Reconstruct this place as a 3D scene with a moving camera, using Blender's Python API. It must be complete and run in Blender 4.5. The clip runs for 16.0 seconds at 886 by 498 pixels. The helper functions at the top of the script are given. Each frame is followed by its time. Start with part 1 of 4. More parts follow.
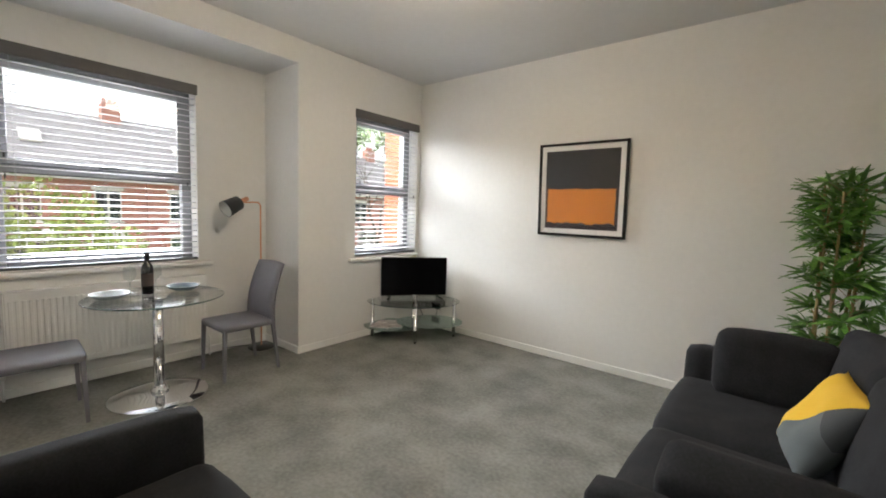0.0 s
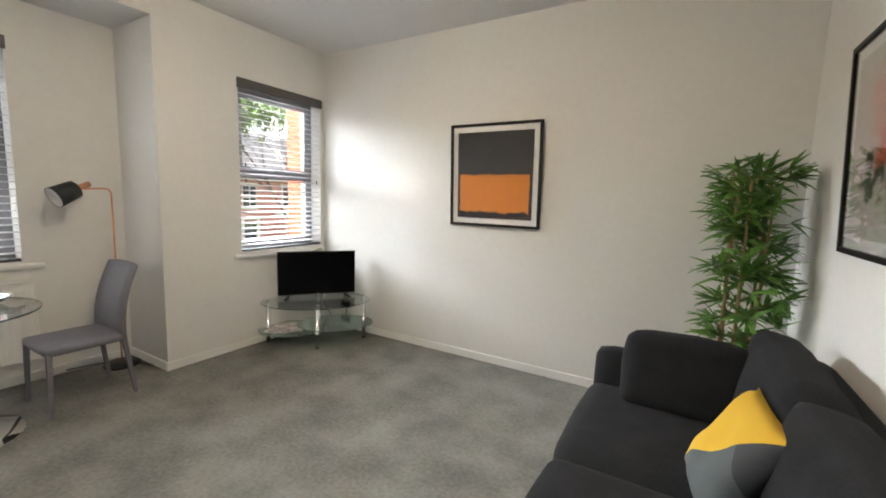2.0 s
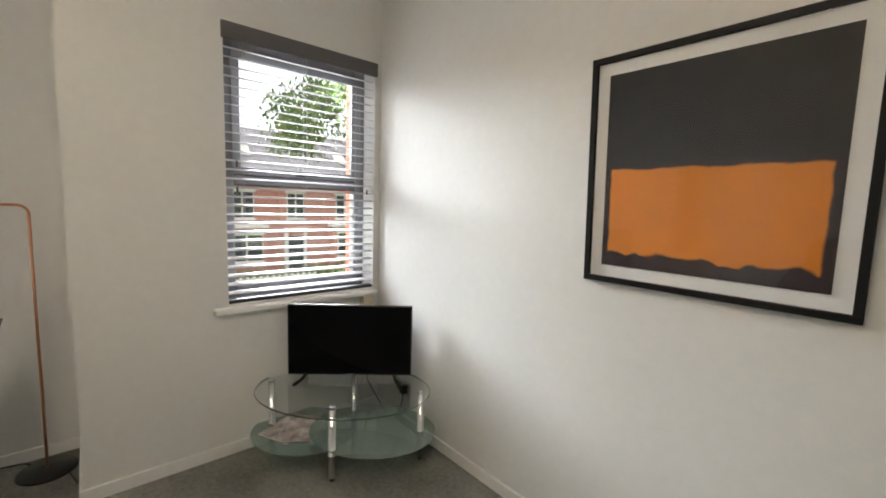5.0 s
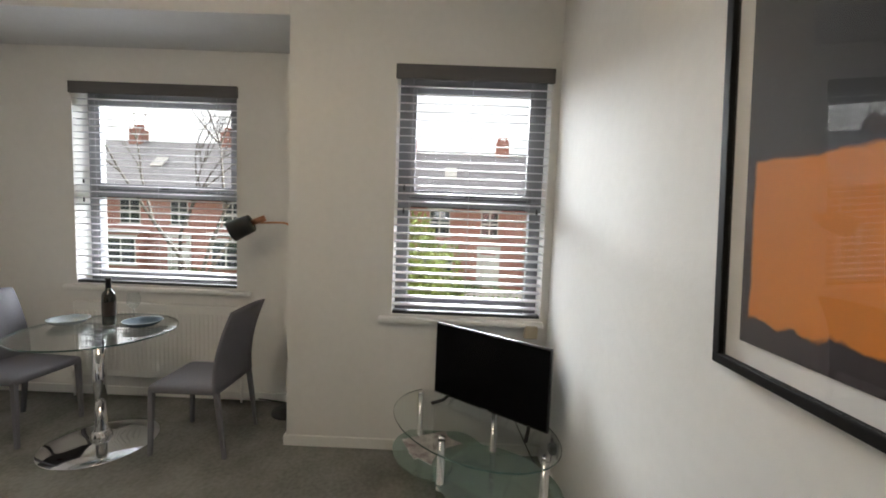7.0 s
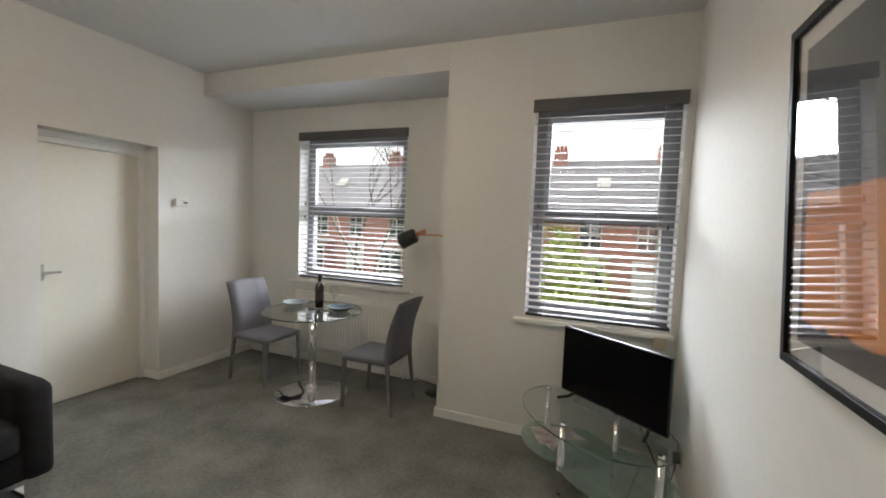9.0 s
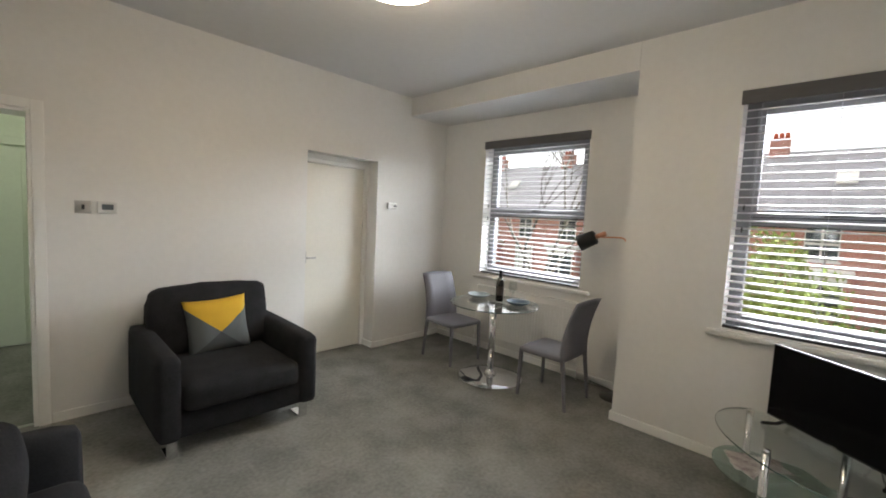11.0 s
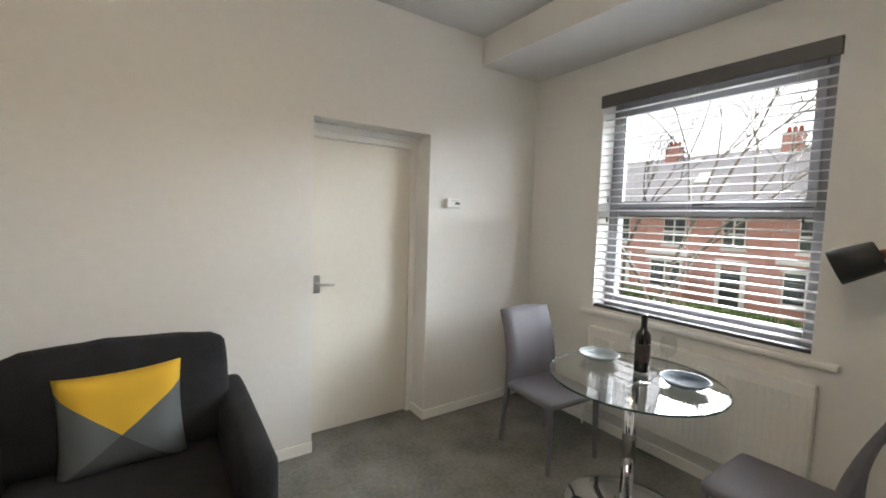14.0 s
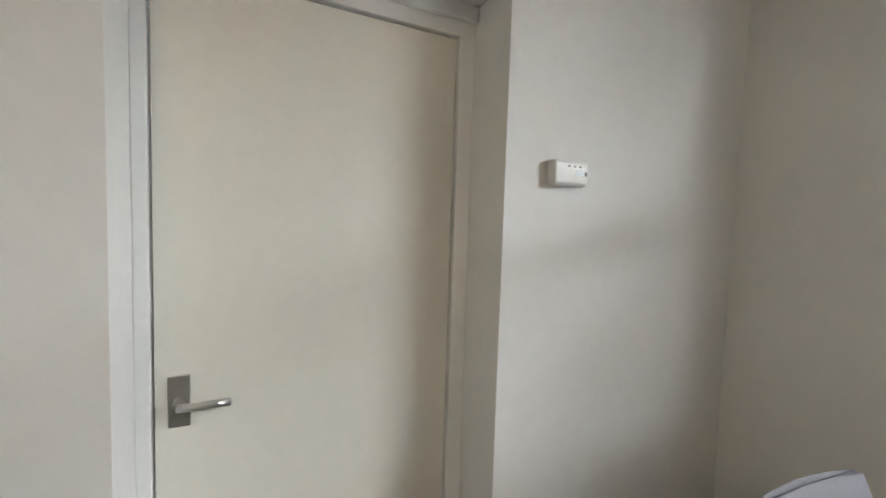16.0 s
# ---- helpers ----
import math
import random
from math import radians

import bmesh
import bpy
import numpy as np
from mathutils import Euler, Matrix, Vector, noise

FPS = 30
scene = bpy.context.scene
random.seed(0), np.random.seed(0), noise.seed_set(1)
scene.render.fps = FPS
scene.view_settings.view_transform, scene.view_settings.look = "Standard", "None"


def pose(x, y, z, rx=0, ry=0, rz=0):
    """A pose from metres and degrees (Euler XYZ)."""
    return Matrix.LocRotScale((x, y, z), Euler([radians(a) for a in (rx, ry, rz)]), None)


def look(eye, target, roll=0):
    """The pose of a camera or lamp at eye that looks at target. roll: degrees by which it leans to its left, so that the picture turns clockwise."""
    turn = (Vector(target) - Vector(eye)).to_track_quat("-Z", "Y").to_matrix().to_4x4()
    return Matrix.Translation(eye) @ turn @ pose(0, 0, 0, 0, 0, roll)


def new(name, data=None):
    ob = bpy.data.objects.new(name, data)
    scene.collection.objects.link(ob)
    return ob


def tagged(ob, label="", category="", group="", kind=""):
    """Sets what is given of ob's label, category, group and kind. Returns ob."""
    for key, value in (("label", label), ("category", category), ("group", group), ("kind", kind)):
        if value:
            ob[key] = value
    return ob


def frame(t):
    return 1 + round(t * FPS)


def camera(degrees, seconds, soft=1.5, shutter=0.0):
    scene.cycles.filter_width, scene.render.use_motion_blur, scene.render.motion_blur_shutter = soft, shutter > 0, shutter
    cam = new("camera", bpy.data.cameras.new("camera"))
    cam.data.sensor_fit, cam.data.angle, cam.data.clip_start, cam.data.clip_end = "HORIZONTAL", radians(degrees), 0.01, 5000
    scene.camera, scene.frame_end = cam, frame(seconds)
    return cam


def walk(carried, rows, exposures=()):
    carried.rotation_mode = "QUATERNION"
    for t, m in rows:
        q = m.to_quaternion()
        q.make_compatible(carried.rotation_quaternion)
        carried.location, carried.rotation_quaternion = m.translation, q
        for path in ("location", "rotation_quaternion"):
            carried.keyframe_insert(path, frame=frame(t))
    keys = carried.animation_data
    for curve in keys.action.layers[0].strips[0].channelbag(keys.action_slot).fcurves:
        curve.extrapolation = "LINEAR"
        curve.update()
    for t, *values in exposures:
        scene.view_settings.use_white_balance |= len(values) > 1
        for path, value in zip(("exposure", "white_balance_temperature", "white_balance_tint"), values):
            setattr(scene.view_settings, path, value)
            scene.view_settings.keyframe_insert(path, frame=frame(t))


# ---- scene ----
cam = camera(94.2, 16.0, soft=1.8)
PATH = [
    (0, (0.076, 0.479, 1.377), (-1.177, 2.028, 1.196), 1.9),
    (0.5, (0.077, 0.563, 1.372), (-1.095, 2.173, 1.185), 1.9),
    (1, (0.096, 0.661, 1.38), (-1.004, 2.319, 1.176), 1.9),
    (1.5, (0.071, 0.789, 1.396), (-0.974, 2.479, 1.168), 1.8),
    (2, (0.076, 0.994, 1.411), (-0.933, 2.703, 1.168), 1.8),
    (2.5, (-0.029, 1.213, 1.425), (-0.981, 2.952, 1.163), 1.8),
    (3, (-0.199, 1.515, 1.446), (-1.122, 3.268, 1.174), 1.9),
    (3.2, (-0.289, 1.629, 1.431), (-1.217, 3.379, 1.161), 1.9),
    (5.3, (-0.875, 2.828, 1.485), (-2.524, 3.94, 1.274), 1.9),
    (5.5, (-0.869, 2.95, 1.497), (-2.61, 3.909, 1.283), 1.9),
    (6, (-0.829, 3.179, 1.521), (-2.724, 3.787, 1.332), 2.2),
    (6.5, (-0.821, 3.398, 1.508), (-2.795, 3.668, 1.337), 2.3),
    (7, (-0.809, 3.556, 1.491), (-2.803, 3.536, 1.335), 2.2),
    (7.5, (-0.779, 3.66, 1.491), (-2.759, 3.415, 1.347), 2.3),
    (8, (-0.708, 3.696, 1.509), (-2.657, 3.267, 1.37), 2.2),
    (8.5, (-0.565, 3.701, 1.522), (-2.475, 3.125, 1.385), 2.2),
    (9, (-0.398, 3.709, 1.514), (-2.26, 2.992, 1.387), 2.3),
    (9.5, (-0.279, 3.713, 1.515), (-2.077, 2.847, 1.386), 2.3),
    (10, (-0.17, 3.726, 1.506), (-1.879, 2.694, 1.376), 2.1),
    (10.2, (-0.132, 3.753, 1.501), (-1.792, 2.645, 1.369), 2.4),
    (12.3, (-0.353, 3.654, 1.519), (-1.521, 2.039, 1.363), 1.8),
    (12.5, (-0.441, 3.543, 1.501), (-1.605, 1.923, 1.355), 1.7),
    (13, (-0.722, 3.25, 1.461), (-1.857, 1.611, 1.306), 1.8),
    (13.5, (-1.007, 2.933, 1.482), (-2.129, 1.284, 1.33), 1.8),
    (14, (-1.305, 2.557, 1.491), (-2.431, 0.911, 1.342), 1.8),
    (14.5, (-1.618, 2.145, 1.464), (-2.709, 0.474, 1.328), 1.8),
    (15, (-1.892, 1.726, 1.471), (-2.96, 0.042, 1.32), 2.0),
    (15.5, (-2.101, 1.334, 1.49), (-3.12, -0.377, 1.306), 2.2),
    (16, (-2.26, 0.95, 1.454), (-3.155, -0.834, 1.329), 1.8),
]
EXPOSURES = [(0, 0.0), (3, 0.15), (5.5, -0.35), (7, -0.55), (10, -0.5), (12.5, -0.05), (13.5, -0.1), (14.5, -0.6), (15.5, -0.88), (16, -0.65)]
walk(cam, [(t, look(eye, target, roll)) for t, eye, target, roll in PATH], EXPOSURES)
LAMP_AT = (-1.40, 2.15, 2.85)

# ---- light ----
world = bpy.data.worlds.new("overcast_sky")
scene.world = world
world.use_nodes = True
wn, wl = world.node_tree.nodes, world.node_tree.links
wn.clear()
sky = wn.new("ShaderNodeTexSky")
sky.sky_type, sky.sun_disc = "NISHITA", False
sky.sun_elevation, sky.sun_rotation = radians(42), radians(200)
sky.air_density, sky.dust_density, sky.ozone_density = 1.0, 3.0, 1.0
hsv = wn.new("ShaderNodeHueSaturation")
hsv.inputs["Saturation"].default_value, hsv.inputs["Value"].default_value = 0.15, 3.3
bg = wn.new("ShaderNodeBackground")
bg.inputs["Strength"].default_value = 0.15
wo = wn.new("ShaderNodeOutputWorld")
wl.new(sky.outputs[0], hsv.inputs["Color"])
wl.new(hsv.outputs[0], bg.inputs[0])
wl.new(bg.outputs[0], wo.inputs[0])

sun_data = bpy.data.lights.new("sun", "SUN")
sun_data.energy, sun_data.angle, sun_data.color = 1.5, radians(20), (1.0, 0.96, 0.9)
sun = new("sun", sun_data)
sun.matrix_world = look((0, 0, 30), (-8, 18, 0))

# added area lamp standing in for bright overcast sky above rooftops across the street
ld = bpy.data.lights.new("overcast_daylight", "AREA")
ld.shape, ld.size, ld.size_y, ld.energy, ld.color = "RECTANGLE", 48.0, 6.8, 58000.0, (0.90, 0.955, 1.0)
new("overcast_daylight", ld).matrix_world = look((-12.0, 21.0, 6.4), (0.0, 21.0, 4.6))


# ---- materials ----
def mat(name, color, rough=0.6, metal=0.0, var=0.0, scale=8.0, bump=0.0, bscale=60.0, coat=0.0, tint=None, spec=0.5, emit=0.0, stretch=(1, 1, 1), fine=1.0):
    """Principled material: colour varied by two scales of noise, fine relief by bump."""
    m = bpy.data.materials.new(name)
    m.use_nodes = True
    n, l = m.node_tree.nodes, m.node_tree.links
    p = n["Principled BSDF"]
    p.inputs["Roughness"].default_value, p.inputs["Metallic"].default_value = rough, metal
    p.inputs["Coat Weight"].default_value, p.inputs["Coat Roughness"].default_value = coat, 0.05
    p.inputs["Specular IOR Level"].default_value = spec
    p.inputs["Base Color"].default_value = (*color, 1)
    if emit:
        p.inputs["Emission Color"].default_value, p.inputs["Emission Strength"].default_value = (*color, 1), emit
    if var or bump:
        co = n.new("ShaderNodeTexCoord")
        mp = n.new("ShaderNodeMapping")
        mp.inputs["Scale"].default_value = stretch
        l.new(co.outputs["Object"], mp.inputs[0])
    if var:
        a = n.new("ShaderNodeTexNoise")
        a.inputs["Scale"].default_value, a.inputs["Detail"].default_value = scale, 4
        b = n.new("ShaderNodeTexNoise")
        b.inputs["Scale"].default_value, b.inputs["Detail"].default_value = scale * 14, 3
        l.new(mp.outputs[0], a.inputs["Vector"]), l.new(mp.outputs[0], b.inputs["Vector"])
        s = n.new("ShaderNodeMath")
        s.operation = "MULTIPLY_ADD"
        s.inputs[1].default_value = fine
        l.new(b.outputs[0], s.inputs[0]), l.new(a.outputs[0], s.inputs[2])
        r = n.new("ShaderNodeMapRange")
        r.inputs[1].default_value, r.inputs[2].default_value = 0.35 + fine * 0.35, 0.65 + fine * 0.65
        l.new(s.outputs[0], r.inputs[0])
        x = n.new("ShaderNodeMix")
        x.data_type = "RGBA"
        other = tint or tuple(c * (1 - var) for c in color)
        x.inputs[6].default_value, x.inputs[7].default_value = (*other, 1), (*[min(1, c * (1 + var * 0.5)) for c in color], 1)
        l.new(r.outputs[0], x.inputs[0])
        l.new(x.outputs[2], p.inputs["Base Color"])
    if bump:
        t = n.new("ShaderNodeTexNoise")
        t.inputs["Scale"].default_value, t.inputs["Detail"].default_value = bscale, 4
        l.new(mp.outputs[0], t.inputs["Vector"])
        u = n.new("ShaderNodeBump")
        u.inputs["Strength"].default_value, u.inputs["Distance"].default_value = bump, 0.01
        l.new(t.outputs[0], u.inputs["Height"])
        l.new(u.outputs[0], p.inputs["Normal"])
    return m


def glass(name, color=(1, 1, 1), ior=1.5, milk=0.0):
    """Clear sheet: see-through, with gloss by Fresnel; milk: share of frosted scatter."""
    m = bpy.data.materials.new(name)
    m.use_nodes = True
    n, l = m.node_tree.nodes, m.node_tree.links
    n.clear()
    tr, gl, fr, mx, out = (n.new("ShaderNode" + k) for k in ("BsdfTransparent", "BsdfGlossy", "LayerWeight", "MixShader", "OutputMaterial"))
    pw, ml = n.new("ShaderNodeMath"), n.new("ShaderNodeMath")
    pw.operation, ml.operation = "POWER", "MULTIPLY_ADD"
    pw.inputs[1].default_value, ml.inputs[1].default_value, ml.inputs[2].default_value = 3.3, 0.9, (ior - 1) ** 2 / (ior + 1) ** 2
    l.new(fr.outputs["Facing"], pw.inputs[0]), l.new(pw.outputs[0], ml.inputs[0])
    tr.inputs[0].default_value = (*color, 1)
    gl.inputs["Roughness"].default_value = 0.01
    fr.inputs[0].default_value = 0.5
    l.new(ml.outputs[0], mx.inputs[0]), l.new(tr.outputs[0], mx.inputs[1]), l.new(gl.outputs[0], mx.inputs[2])
    if milk:
        df, ms = n.new("ShaderNodeBsdfDiffuse"), n.new("ShaderNodeMixShader")
        df.inputs[0].default_value = (*[c * 0.75 for c in color], 1)
        ms.inputs[0].default_value = milk
        l.new(tr.outputs[0], ms.inputs[1]), l.new(df.outputs[0], ms.inputs[2]), l.new(ms.outputs[0], mx.inputs[1])
    l.new(mx.outputs[0], out.inputs[0])
    return m


def brick_mat(name, c1, c2, mortar):
    m = mat(name, c1, 0.85, bump=0.3, bscale=40)
    n, l = m.node_tree.nodes, m.node_tree.links
    co = n.new("ShaderNodeTexCoord")
    sp, cb, ad = n.new("ShaderNodeSeparateXYZ"), n.new("ShaderNodeCombineXYZ"), n.new("ShaderNodeMath")
    br = n.new("ShaderNodeTexBrick")
    br.inputs["Color1"].default_value, br.inputs["Color2"].default_value, br.inputs["Mortar"].default_value = (*c1, 1), (*c2, 1), (*mortar, 1)
    br.inputs["Scale"].default_value = 1
    br.inputs["Brick Width"].default_value, br.inputs["Row Height"].default_value, br.inputs["Mortar Size"].default_value = 0.225, 0.075, 0.008
    l.new(co.outputs["Object"], sp.inputs[0])
    l.new(sp.outputs[0], ad.inputs[0]), l.new(sp.outputs[1], ad.inputs[1])
    l.new(ad.outputs[0], cb.inputs[0]), l.new(sp.outputs[2], cb.inputs[1])
    l.new(cb.outputs[0], br.inputs["Vector"])
    l.new(br.outputs["Color"], n["Principled BSDF"].inputs["Base Color"])
    return m


def cushion_mat(name, diagonal=False):
    """Patchwork of yellow, mid grey and dark grey cloth meeting at a point below the middle."""
    m = mat(name, (0.6, 0.4, 0.05), 0.9, bump=0.25, bscale=260)
    n, l = m.node_tree.nodes, m.node_tree.links
    co, sp = n.new("ShaderNodeTexCoord"), n.new("ShaderNodeSeparateXYZ")
    l.new(co.outputs["Generated"], sp.inputs[0])

    def op(kind, a, b=None):
        o = n.new("ShaderNodeMath")
        o.operation = kind
        for i, v in enumerate((a, b)):
            if v is None:
                continue
            if isinstance(v, (int, float)):
                o.inputs[i].default_value = v
            else:
                l.new(v, o.inputs[i])
        return o.outputs[0]

    u = op("ABSOLUTE", op("SUBTRACT", sp.outputs[0], 0.5))
    v = op("SUBTRACT", sp.outputs[2], 0.42)
    top = op("GREATER_THAN", op("SUBTRACT", v, op("MULTIPLY", u, 0.85)), 0.0)
    low = op("GREATER_THAN", op("SUBTRACT", op("MULTIPLY", v, -1), op("MULTIPLY", u, 0.85)), 0.0)
    if diagonal:
        # the seams run from corner to corner
        along = op("ADD", sp.outputs[0], sp.outputs[2])
        sag = op("MULTIPLY", op("SUBTRACT", 1.0, op("ABSOLUTE", op("SUBTRACT", along, 1.0))), 0.14)
        top = op("GREATER_THAN", op("ADD", op("SUBTRACT", sp.outputs[2], sp.outputs[0]), sag), 0.0)
        low = op("GREATER_THAN", along, 1.4)
    x, y = n.new("ShaderNodeMix"), n.new("ShaderNodeMix")
    x.data_type = y.data_type = "RGBA"
    x.inputs[6].default_value, x.inputs[7].default_value = (0.10, 0.115, 0.12, 1), (0.055, 0.06, 0.065, 1)
    y.inputs[7].default_value = (0.68, 0.42, 0.035, 1)
    l.new(low, x.inputs[0]), l.new(x.outputs[2], y.inputs[6]), l.new(top, y.inputs[0])
    l.new(y.outputs[2], n["Principled BSDF"].inputs["Base Color"])
    return m


def print_mat(name, ground, blocks, wobble=0.02, ragged=0.0):
    """Painted print: soft-edged blocks (u0, u1, v0, v1, colour, softness) over a ground colour."""
    m = mat(name, ground, 0.7)
    n, l = m.node_tree.nodes, m.node_tree.links
    co, sp, nz, ns = (n.new("ShaderNode" + k) for k in ("TexCoord", "SeparateXYZ", "TexNoise", "SeparateXYZ"))
    nz.inputs["Scale"].default_value, nz.inputs["Detail"].default_value = 9, 5
    l.new(co.outputs["Generated"], sp.inputs[0]), l.new(co.outputs["Generated"], nz.inputs["Vector"])
    l.new(nz.outputs["Color"], ns.inputs[0])

    def op(kind, a, b):
        o = n.new("ShaderNodeMath")
        o.operation = kind
        for i, v in enumerate((a, b)):
            if isinstance(v, (int, float)):
                o.inputs[i].default_value = v
            else:
                l.new(v, o.inputs[i])
        return o.outputs[0]

    u = op("ADD", sp.outputs[0], op("MULTIPLY", op("SUBTRACT", ns.outputs[0], 0.5), wobble))
    v = op("ADD", sp.outputs[2], op("MULTIPLY", op("SUBTRACT", ns.outputs[1], 0.5), wobble * 2))
    if ragged:
        # the paint frays along the lower edge of the block
        low = n.new("ShaderNodeMapRange")
        low.inputs[1].default_value, low.inputs[2].default_value, low.inputs[3].default_value, low.inputs[4].default_value = 0.25, 0.35, ragged, 0.0
        l.new(sp.outputs[2], low.inputs[0])
        v = op("ADD", v, op("MULTIPLY", op("SUBTRACT", ns.outputs[2], 0.5), low.outputs[0]))
    last = None
    for u0, u1, v0, v1, color, soft in blocks:
        f = None
        for c, e, s in ((u, u0, 1), (u, u1, -1), (v, v0, 1), (v, v1, -1)):
            r = n.new("ShaderNodeMapRange")
            r.interpolation_type = "SMOOTHSTEP"
            r.inputs[1].default_value, r.inputs[2].default_value = -soft, soft
            l.new(op("MULTIPLY", op("SUBTRACT", c, e), s), r.inputs[0])
            f = r.outputs[0] if f is None else op("MULTIPLY", f, r.outputs[0])
        x = n.new("ShaderNodeMix")
        x.data_type = "RGBA"
        x.inputs[7].default_value = (*color, 1)
        if last is None:
            x.inputs[6].default_value = (*ground, 1)
        else:
            l.new(last, x.inputs[6])
        l.new(f, x.inputs[0])
        last = x.outputs[2]
    l.new(last, n["Principled BSDF"].inputs["Base Color"])
    return m


WALL = mat("wall_paint", (0.80, 0.79, 0.765), 0.75, var=0.03, scale=1.5, bump=0.06, bscale=90)
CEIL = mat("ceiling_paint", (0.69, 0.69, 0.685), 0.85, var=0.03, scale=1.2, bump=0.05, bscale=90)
TRIM = mat("white_gloss_paint", (0.89, 0.885, 0.86), 0.35, var=0.03, scale=3)
DOORP = mat("cream_door_paint", (0.80, 0.775, 0.70), 0.45, var=0.03, scale=2)
# white hall walls, with the hall's greenish light put into the colour
HALL = mat("green_lit_hall_wall", (0.70, 0.77, 0.64), 0.7, var=0.04, scale=2)
CARPET = mat("grey_carpet", (0.265, 0.263, 0.243), 1.0, var=0.36, scale=3.0, bump=0.55, bscale=240, spec=0.1, fine=0.55)
UPVC = mat("grey_upvc", (0.22, 0.22, 0.235), 0.35, var=0.02, scale=5)
SLAT = mat("pale_grey_slat", (0.74, 0.73, 0.76), 0.45, var=0.05, scale=6, stretch=(1, 0.1, 1))
VALANCE = mat("grey_blind_valance", (0.11, 0.105, 0.105), 0.5, var=0.12, scale=6, stretch=(1, 0.1, 1))
RAIL = mat("dark_blind_rail", (0.03, 0.03, 0.033), 0.5, var=0.12, scale=6)
CORD = mat("grey_blind_cord", (0.4, 0.4, 0.42), 0.8)
DARK = mat("black_plastic", (0.012, 0.012, 0.013), 0.35, var=0.1, scale=10)
SEAL = mat("black_rubber_seal", (0.02, 0.02, 0.022), 0.6)
PANE = glass("window_glass")
PICGLASS = glass("picture_glass", ior=1.33)
TABLEGLASS = glass("table_glass", (0.975, 0.992, 0.987), ior=1.42)
GLASSEDGE = mat("green_glass_edge", (0.035, 0.085, 0.075), 0.08, coat=1.0)
FROST = glass("tinted_shelf_glass", (0.74, 0.86, 0.81), ior=1.6, milk=0.3)
CHROME = mat("polished_chrome", (0.78, 0.78, 0.79), 0.06, 1.0, var=0.04, scale=12)
STEEL = mat("brushed_steel", (0.55, 0.54, 0.52), 0.3, 1.0, var=0.1, scale=20)
COPPER = mat("copper_metal", (0.72, 0.36, 0.22), 0.28, 1.0, var=0.12, scale=14)
SHADE = mat("matt_black_shade", (0.012, 0.014, 0.016), 0.5, var=0.2, scale=9)
SHADEIN = mat("white_shade_lining", (0.75, 0.74, 0.7), 0.6, var=0.03)
CHARCOAL = mat("charcoal_woven_fabric", (0.022, 0.0225, 0.0255), 0.95, var=0.35, scale=9, bump=0.35, bscale=420, spec=0.25)
CHAIRC = mat("lilac_grey_faux_leather", (0.165, 0.16, 0.185), 0.65, var=0.08, scale=5, bump=0.1, bscale=200)
PATCH = cushion_mat("patchwork_cloth")
PATCH2 = cushion_mat("patchwork_cloth_diagonal", True)
MOUNT = mat("white_picture_mount", (0.88, 0.875, 0.86), 0.8, var=0.02)
FRAME = mat("black_picture_frame", (0.010, 0.009, 0.009), 0.55, var=0.15, scale=20, spec=0.2)
SCREEN = mat("tv_screen", (0.003, 0.003, 0.004), 0.2, spec=0.12)
BOTTLE = mat("dark_wine_bottle", (0.008, 0.009, 0.008), 0.08, coat=0.5)
LABEL = mat("dark_bottle_label", (0.05, 0.035, 0.03), 0.6, var=0.3, scale=30)
BOWL = mat("blue_grey_glaze", (0.07, 0.11, 0.15), 0.5, var=0.15, scale=12, spec=0.3)
BOWLPALE = mat("pale_grey_glaze", (0.30, 0.34, 0.35), 0.4, var=0.15, scale=12, spec=0.3)
BOWLRIM = mat("pale_bowl_glaze", (0.42, 0.47, 0.48), 0.2, coat=0.4)
WINEGLASS = glass("wine_glass", (0.93, 0.95, 0.95), ior=1.8)
LEAF = mat("bamboo_leaf", (0.15, 0.30, 0.05), 0.4, var=0.5, scale=5, tint=(0.035, 0.12, 0.02))
CANE = mat("bamboo_cane", (0.33, 0.24, 0.11), 0.55, var=0.3, scale=9)
POT = mat("dark_plant_pot", (0.05, 0.05, 0.05), 0.6, var=0.1)
PAPER = mat("magazine_paper", (0.82, 0.78, 0.74), 0.35, var=0.3, scale=13, tint=(0.10, 0.03, 0.05))
BEIGE = mat("beige_plastic", (0.52, 0.45, 0.32), 0.5, var=0.05)
WHITEP = mat("white_plastic", (0.78, 0.77, 0.74), 0.4)
LCD = mat("grey_display", (0.12, 0.14, 0.15), 0.2)
DIFFUSER = mat("lit_opal_diffuser", (1.0, 0.83, 0.62), 0.4, emit=26.0)
BULB = mat("lit_bulb", (1.0, 0.85, 0.65), 0.4, emit=700.0)
# glow of the unseen lamp added to brighten the hall
DIFFUSER2 = mat("hall_fill_diffuser", (1.0, 0.96, 0.80), 0.4, emit=42.0)
BRICK = brick_mat("red_brick", (0.43, 0.165, 0.12), (0.35, 0.13, 0.095), (0.42, 0.34, 0.30))
BRICKO = brick_mat("orange_brick", (0.36, 0.065, 0.018), (0.32, 0.055, 0.016), (0.30, 0.09, 0.04))
SLATE = mat("slate_roof", (0.25, 0.24, 0.25), 0.7, var=0.3, scale=2.5)
STONE = mat("pale_stone", (0.62, 0.60, 0.56), 0.8, var=0.15, scale=3)
GRASS = mat("lawn_grass", (0.13, 0.20, 0.05), 0.95, var=0.4, scale=0.8, bump=0.6, bscale=20)
ASPHALT = mat("asphalt", (0.06, 0.06, 0.062), 0.9, var=0.25, scale=2, bump=0.3, bscale=60)
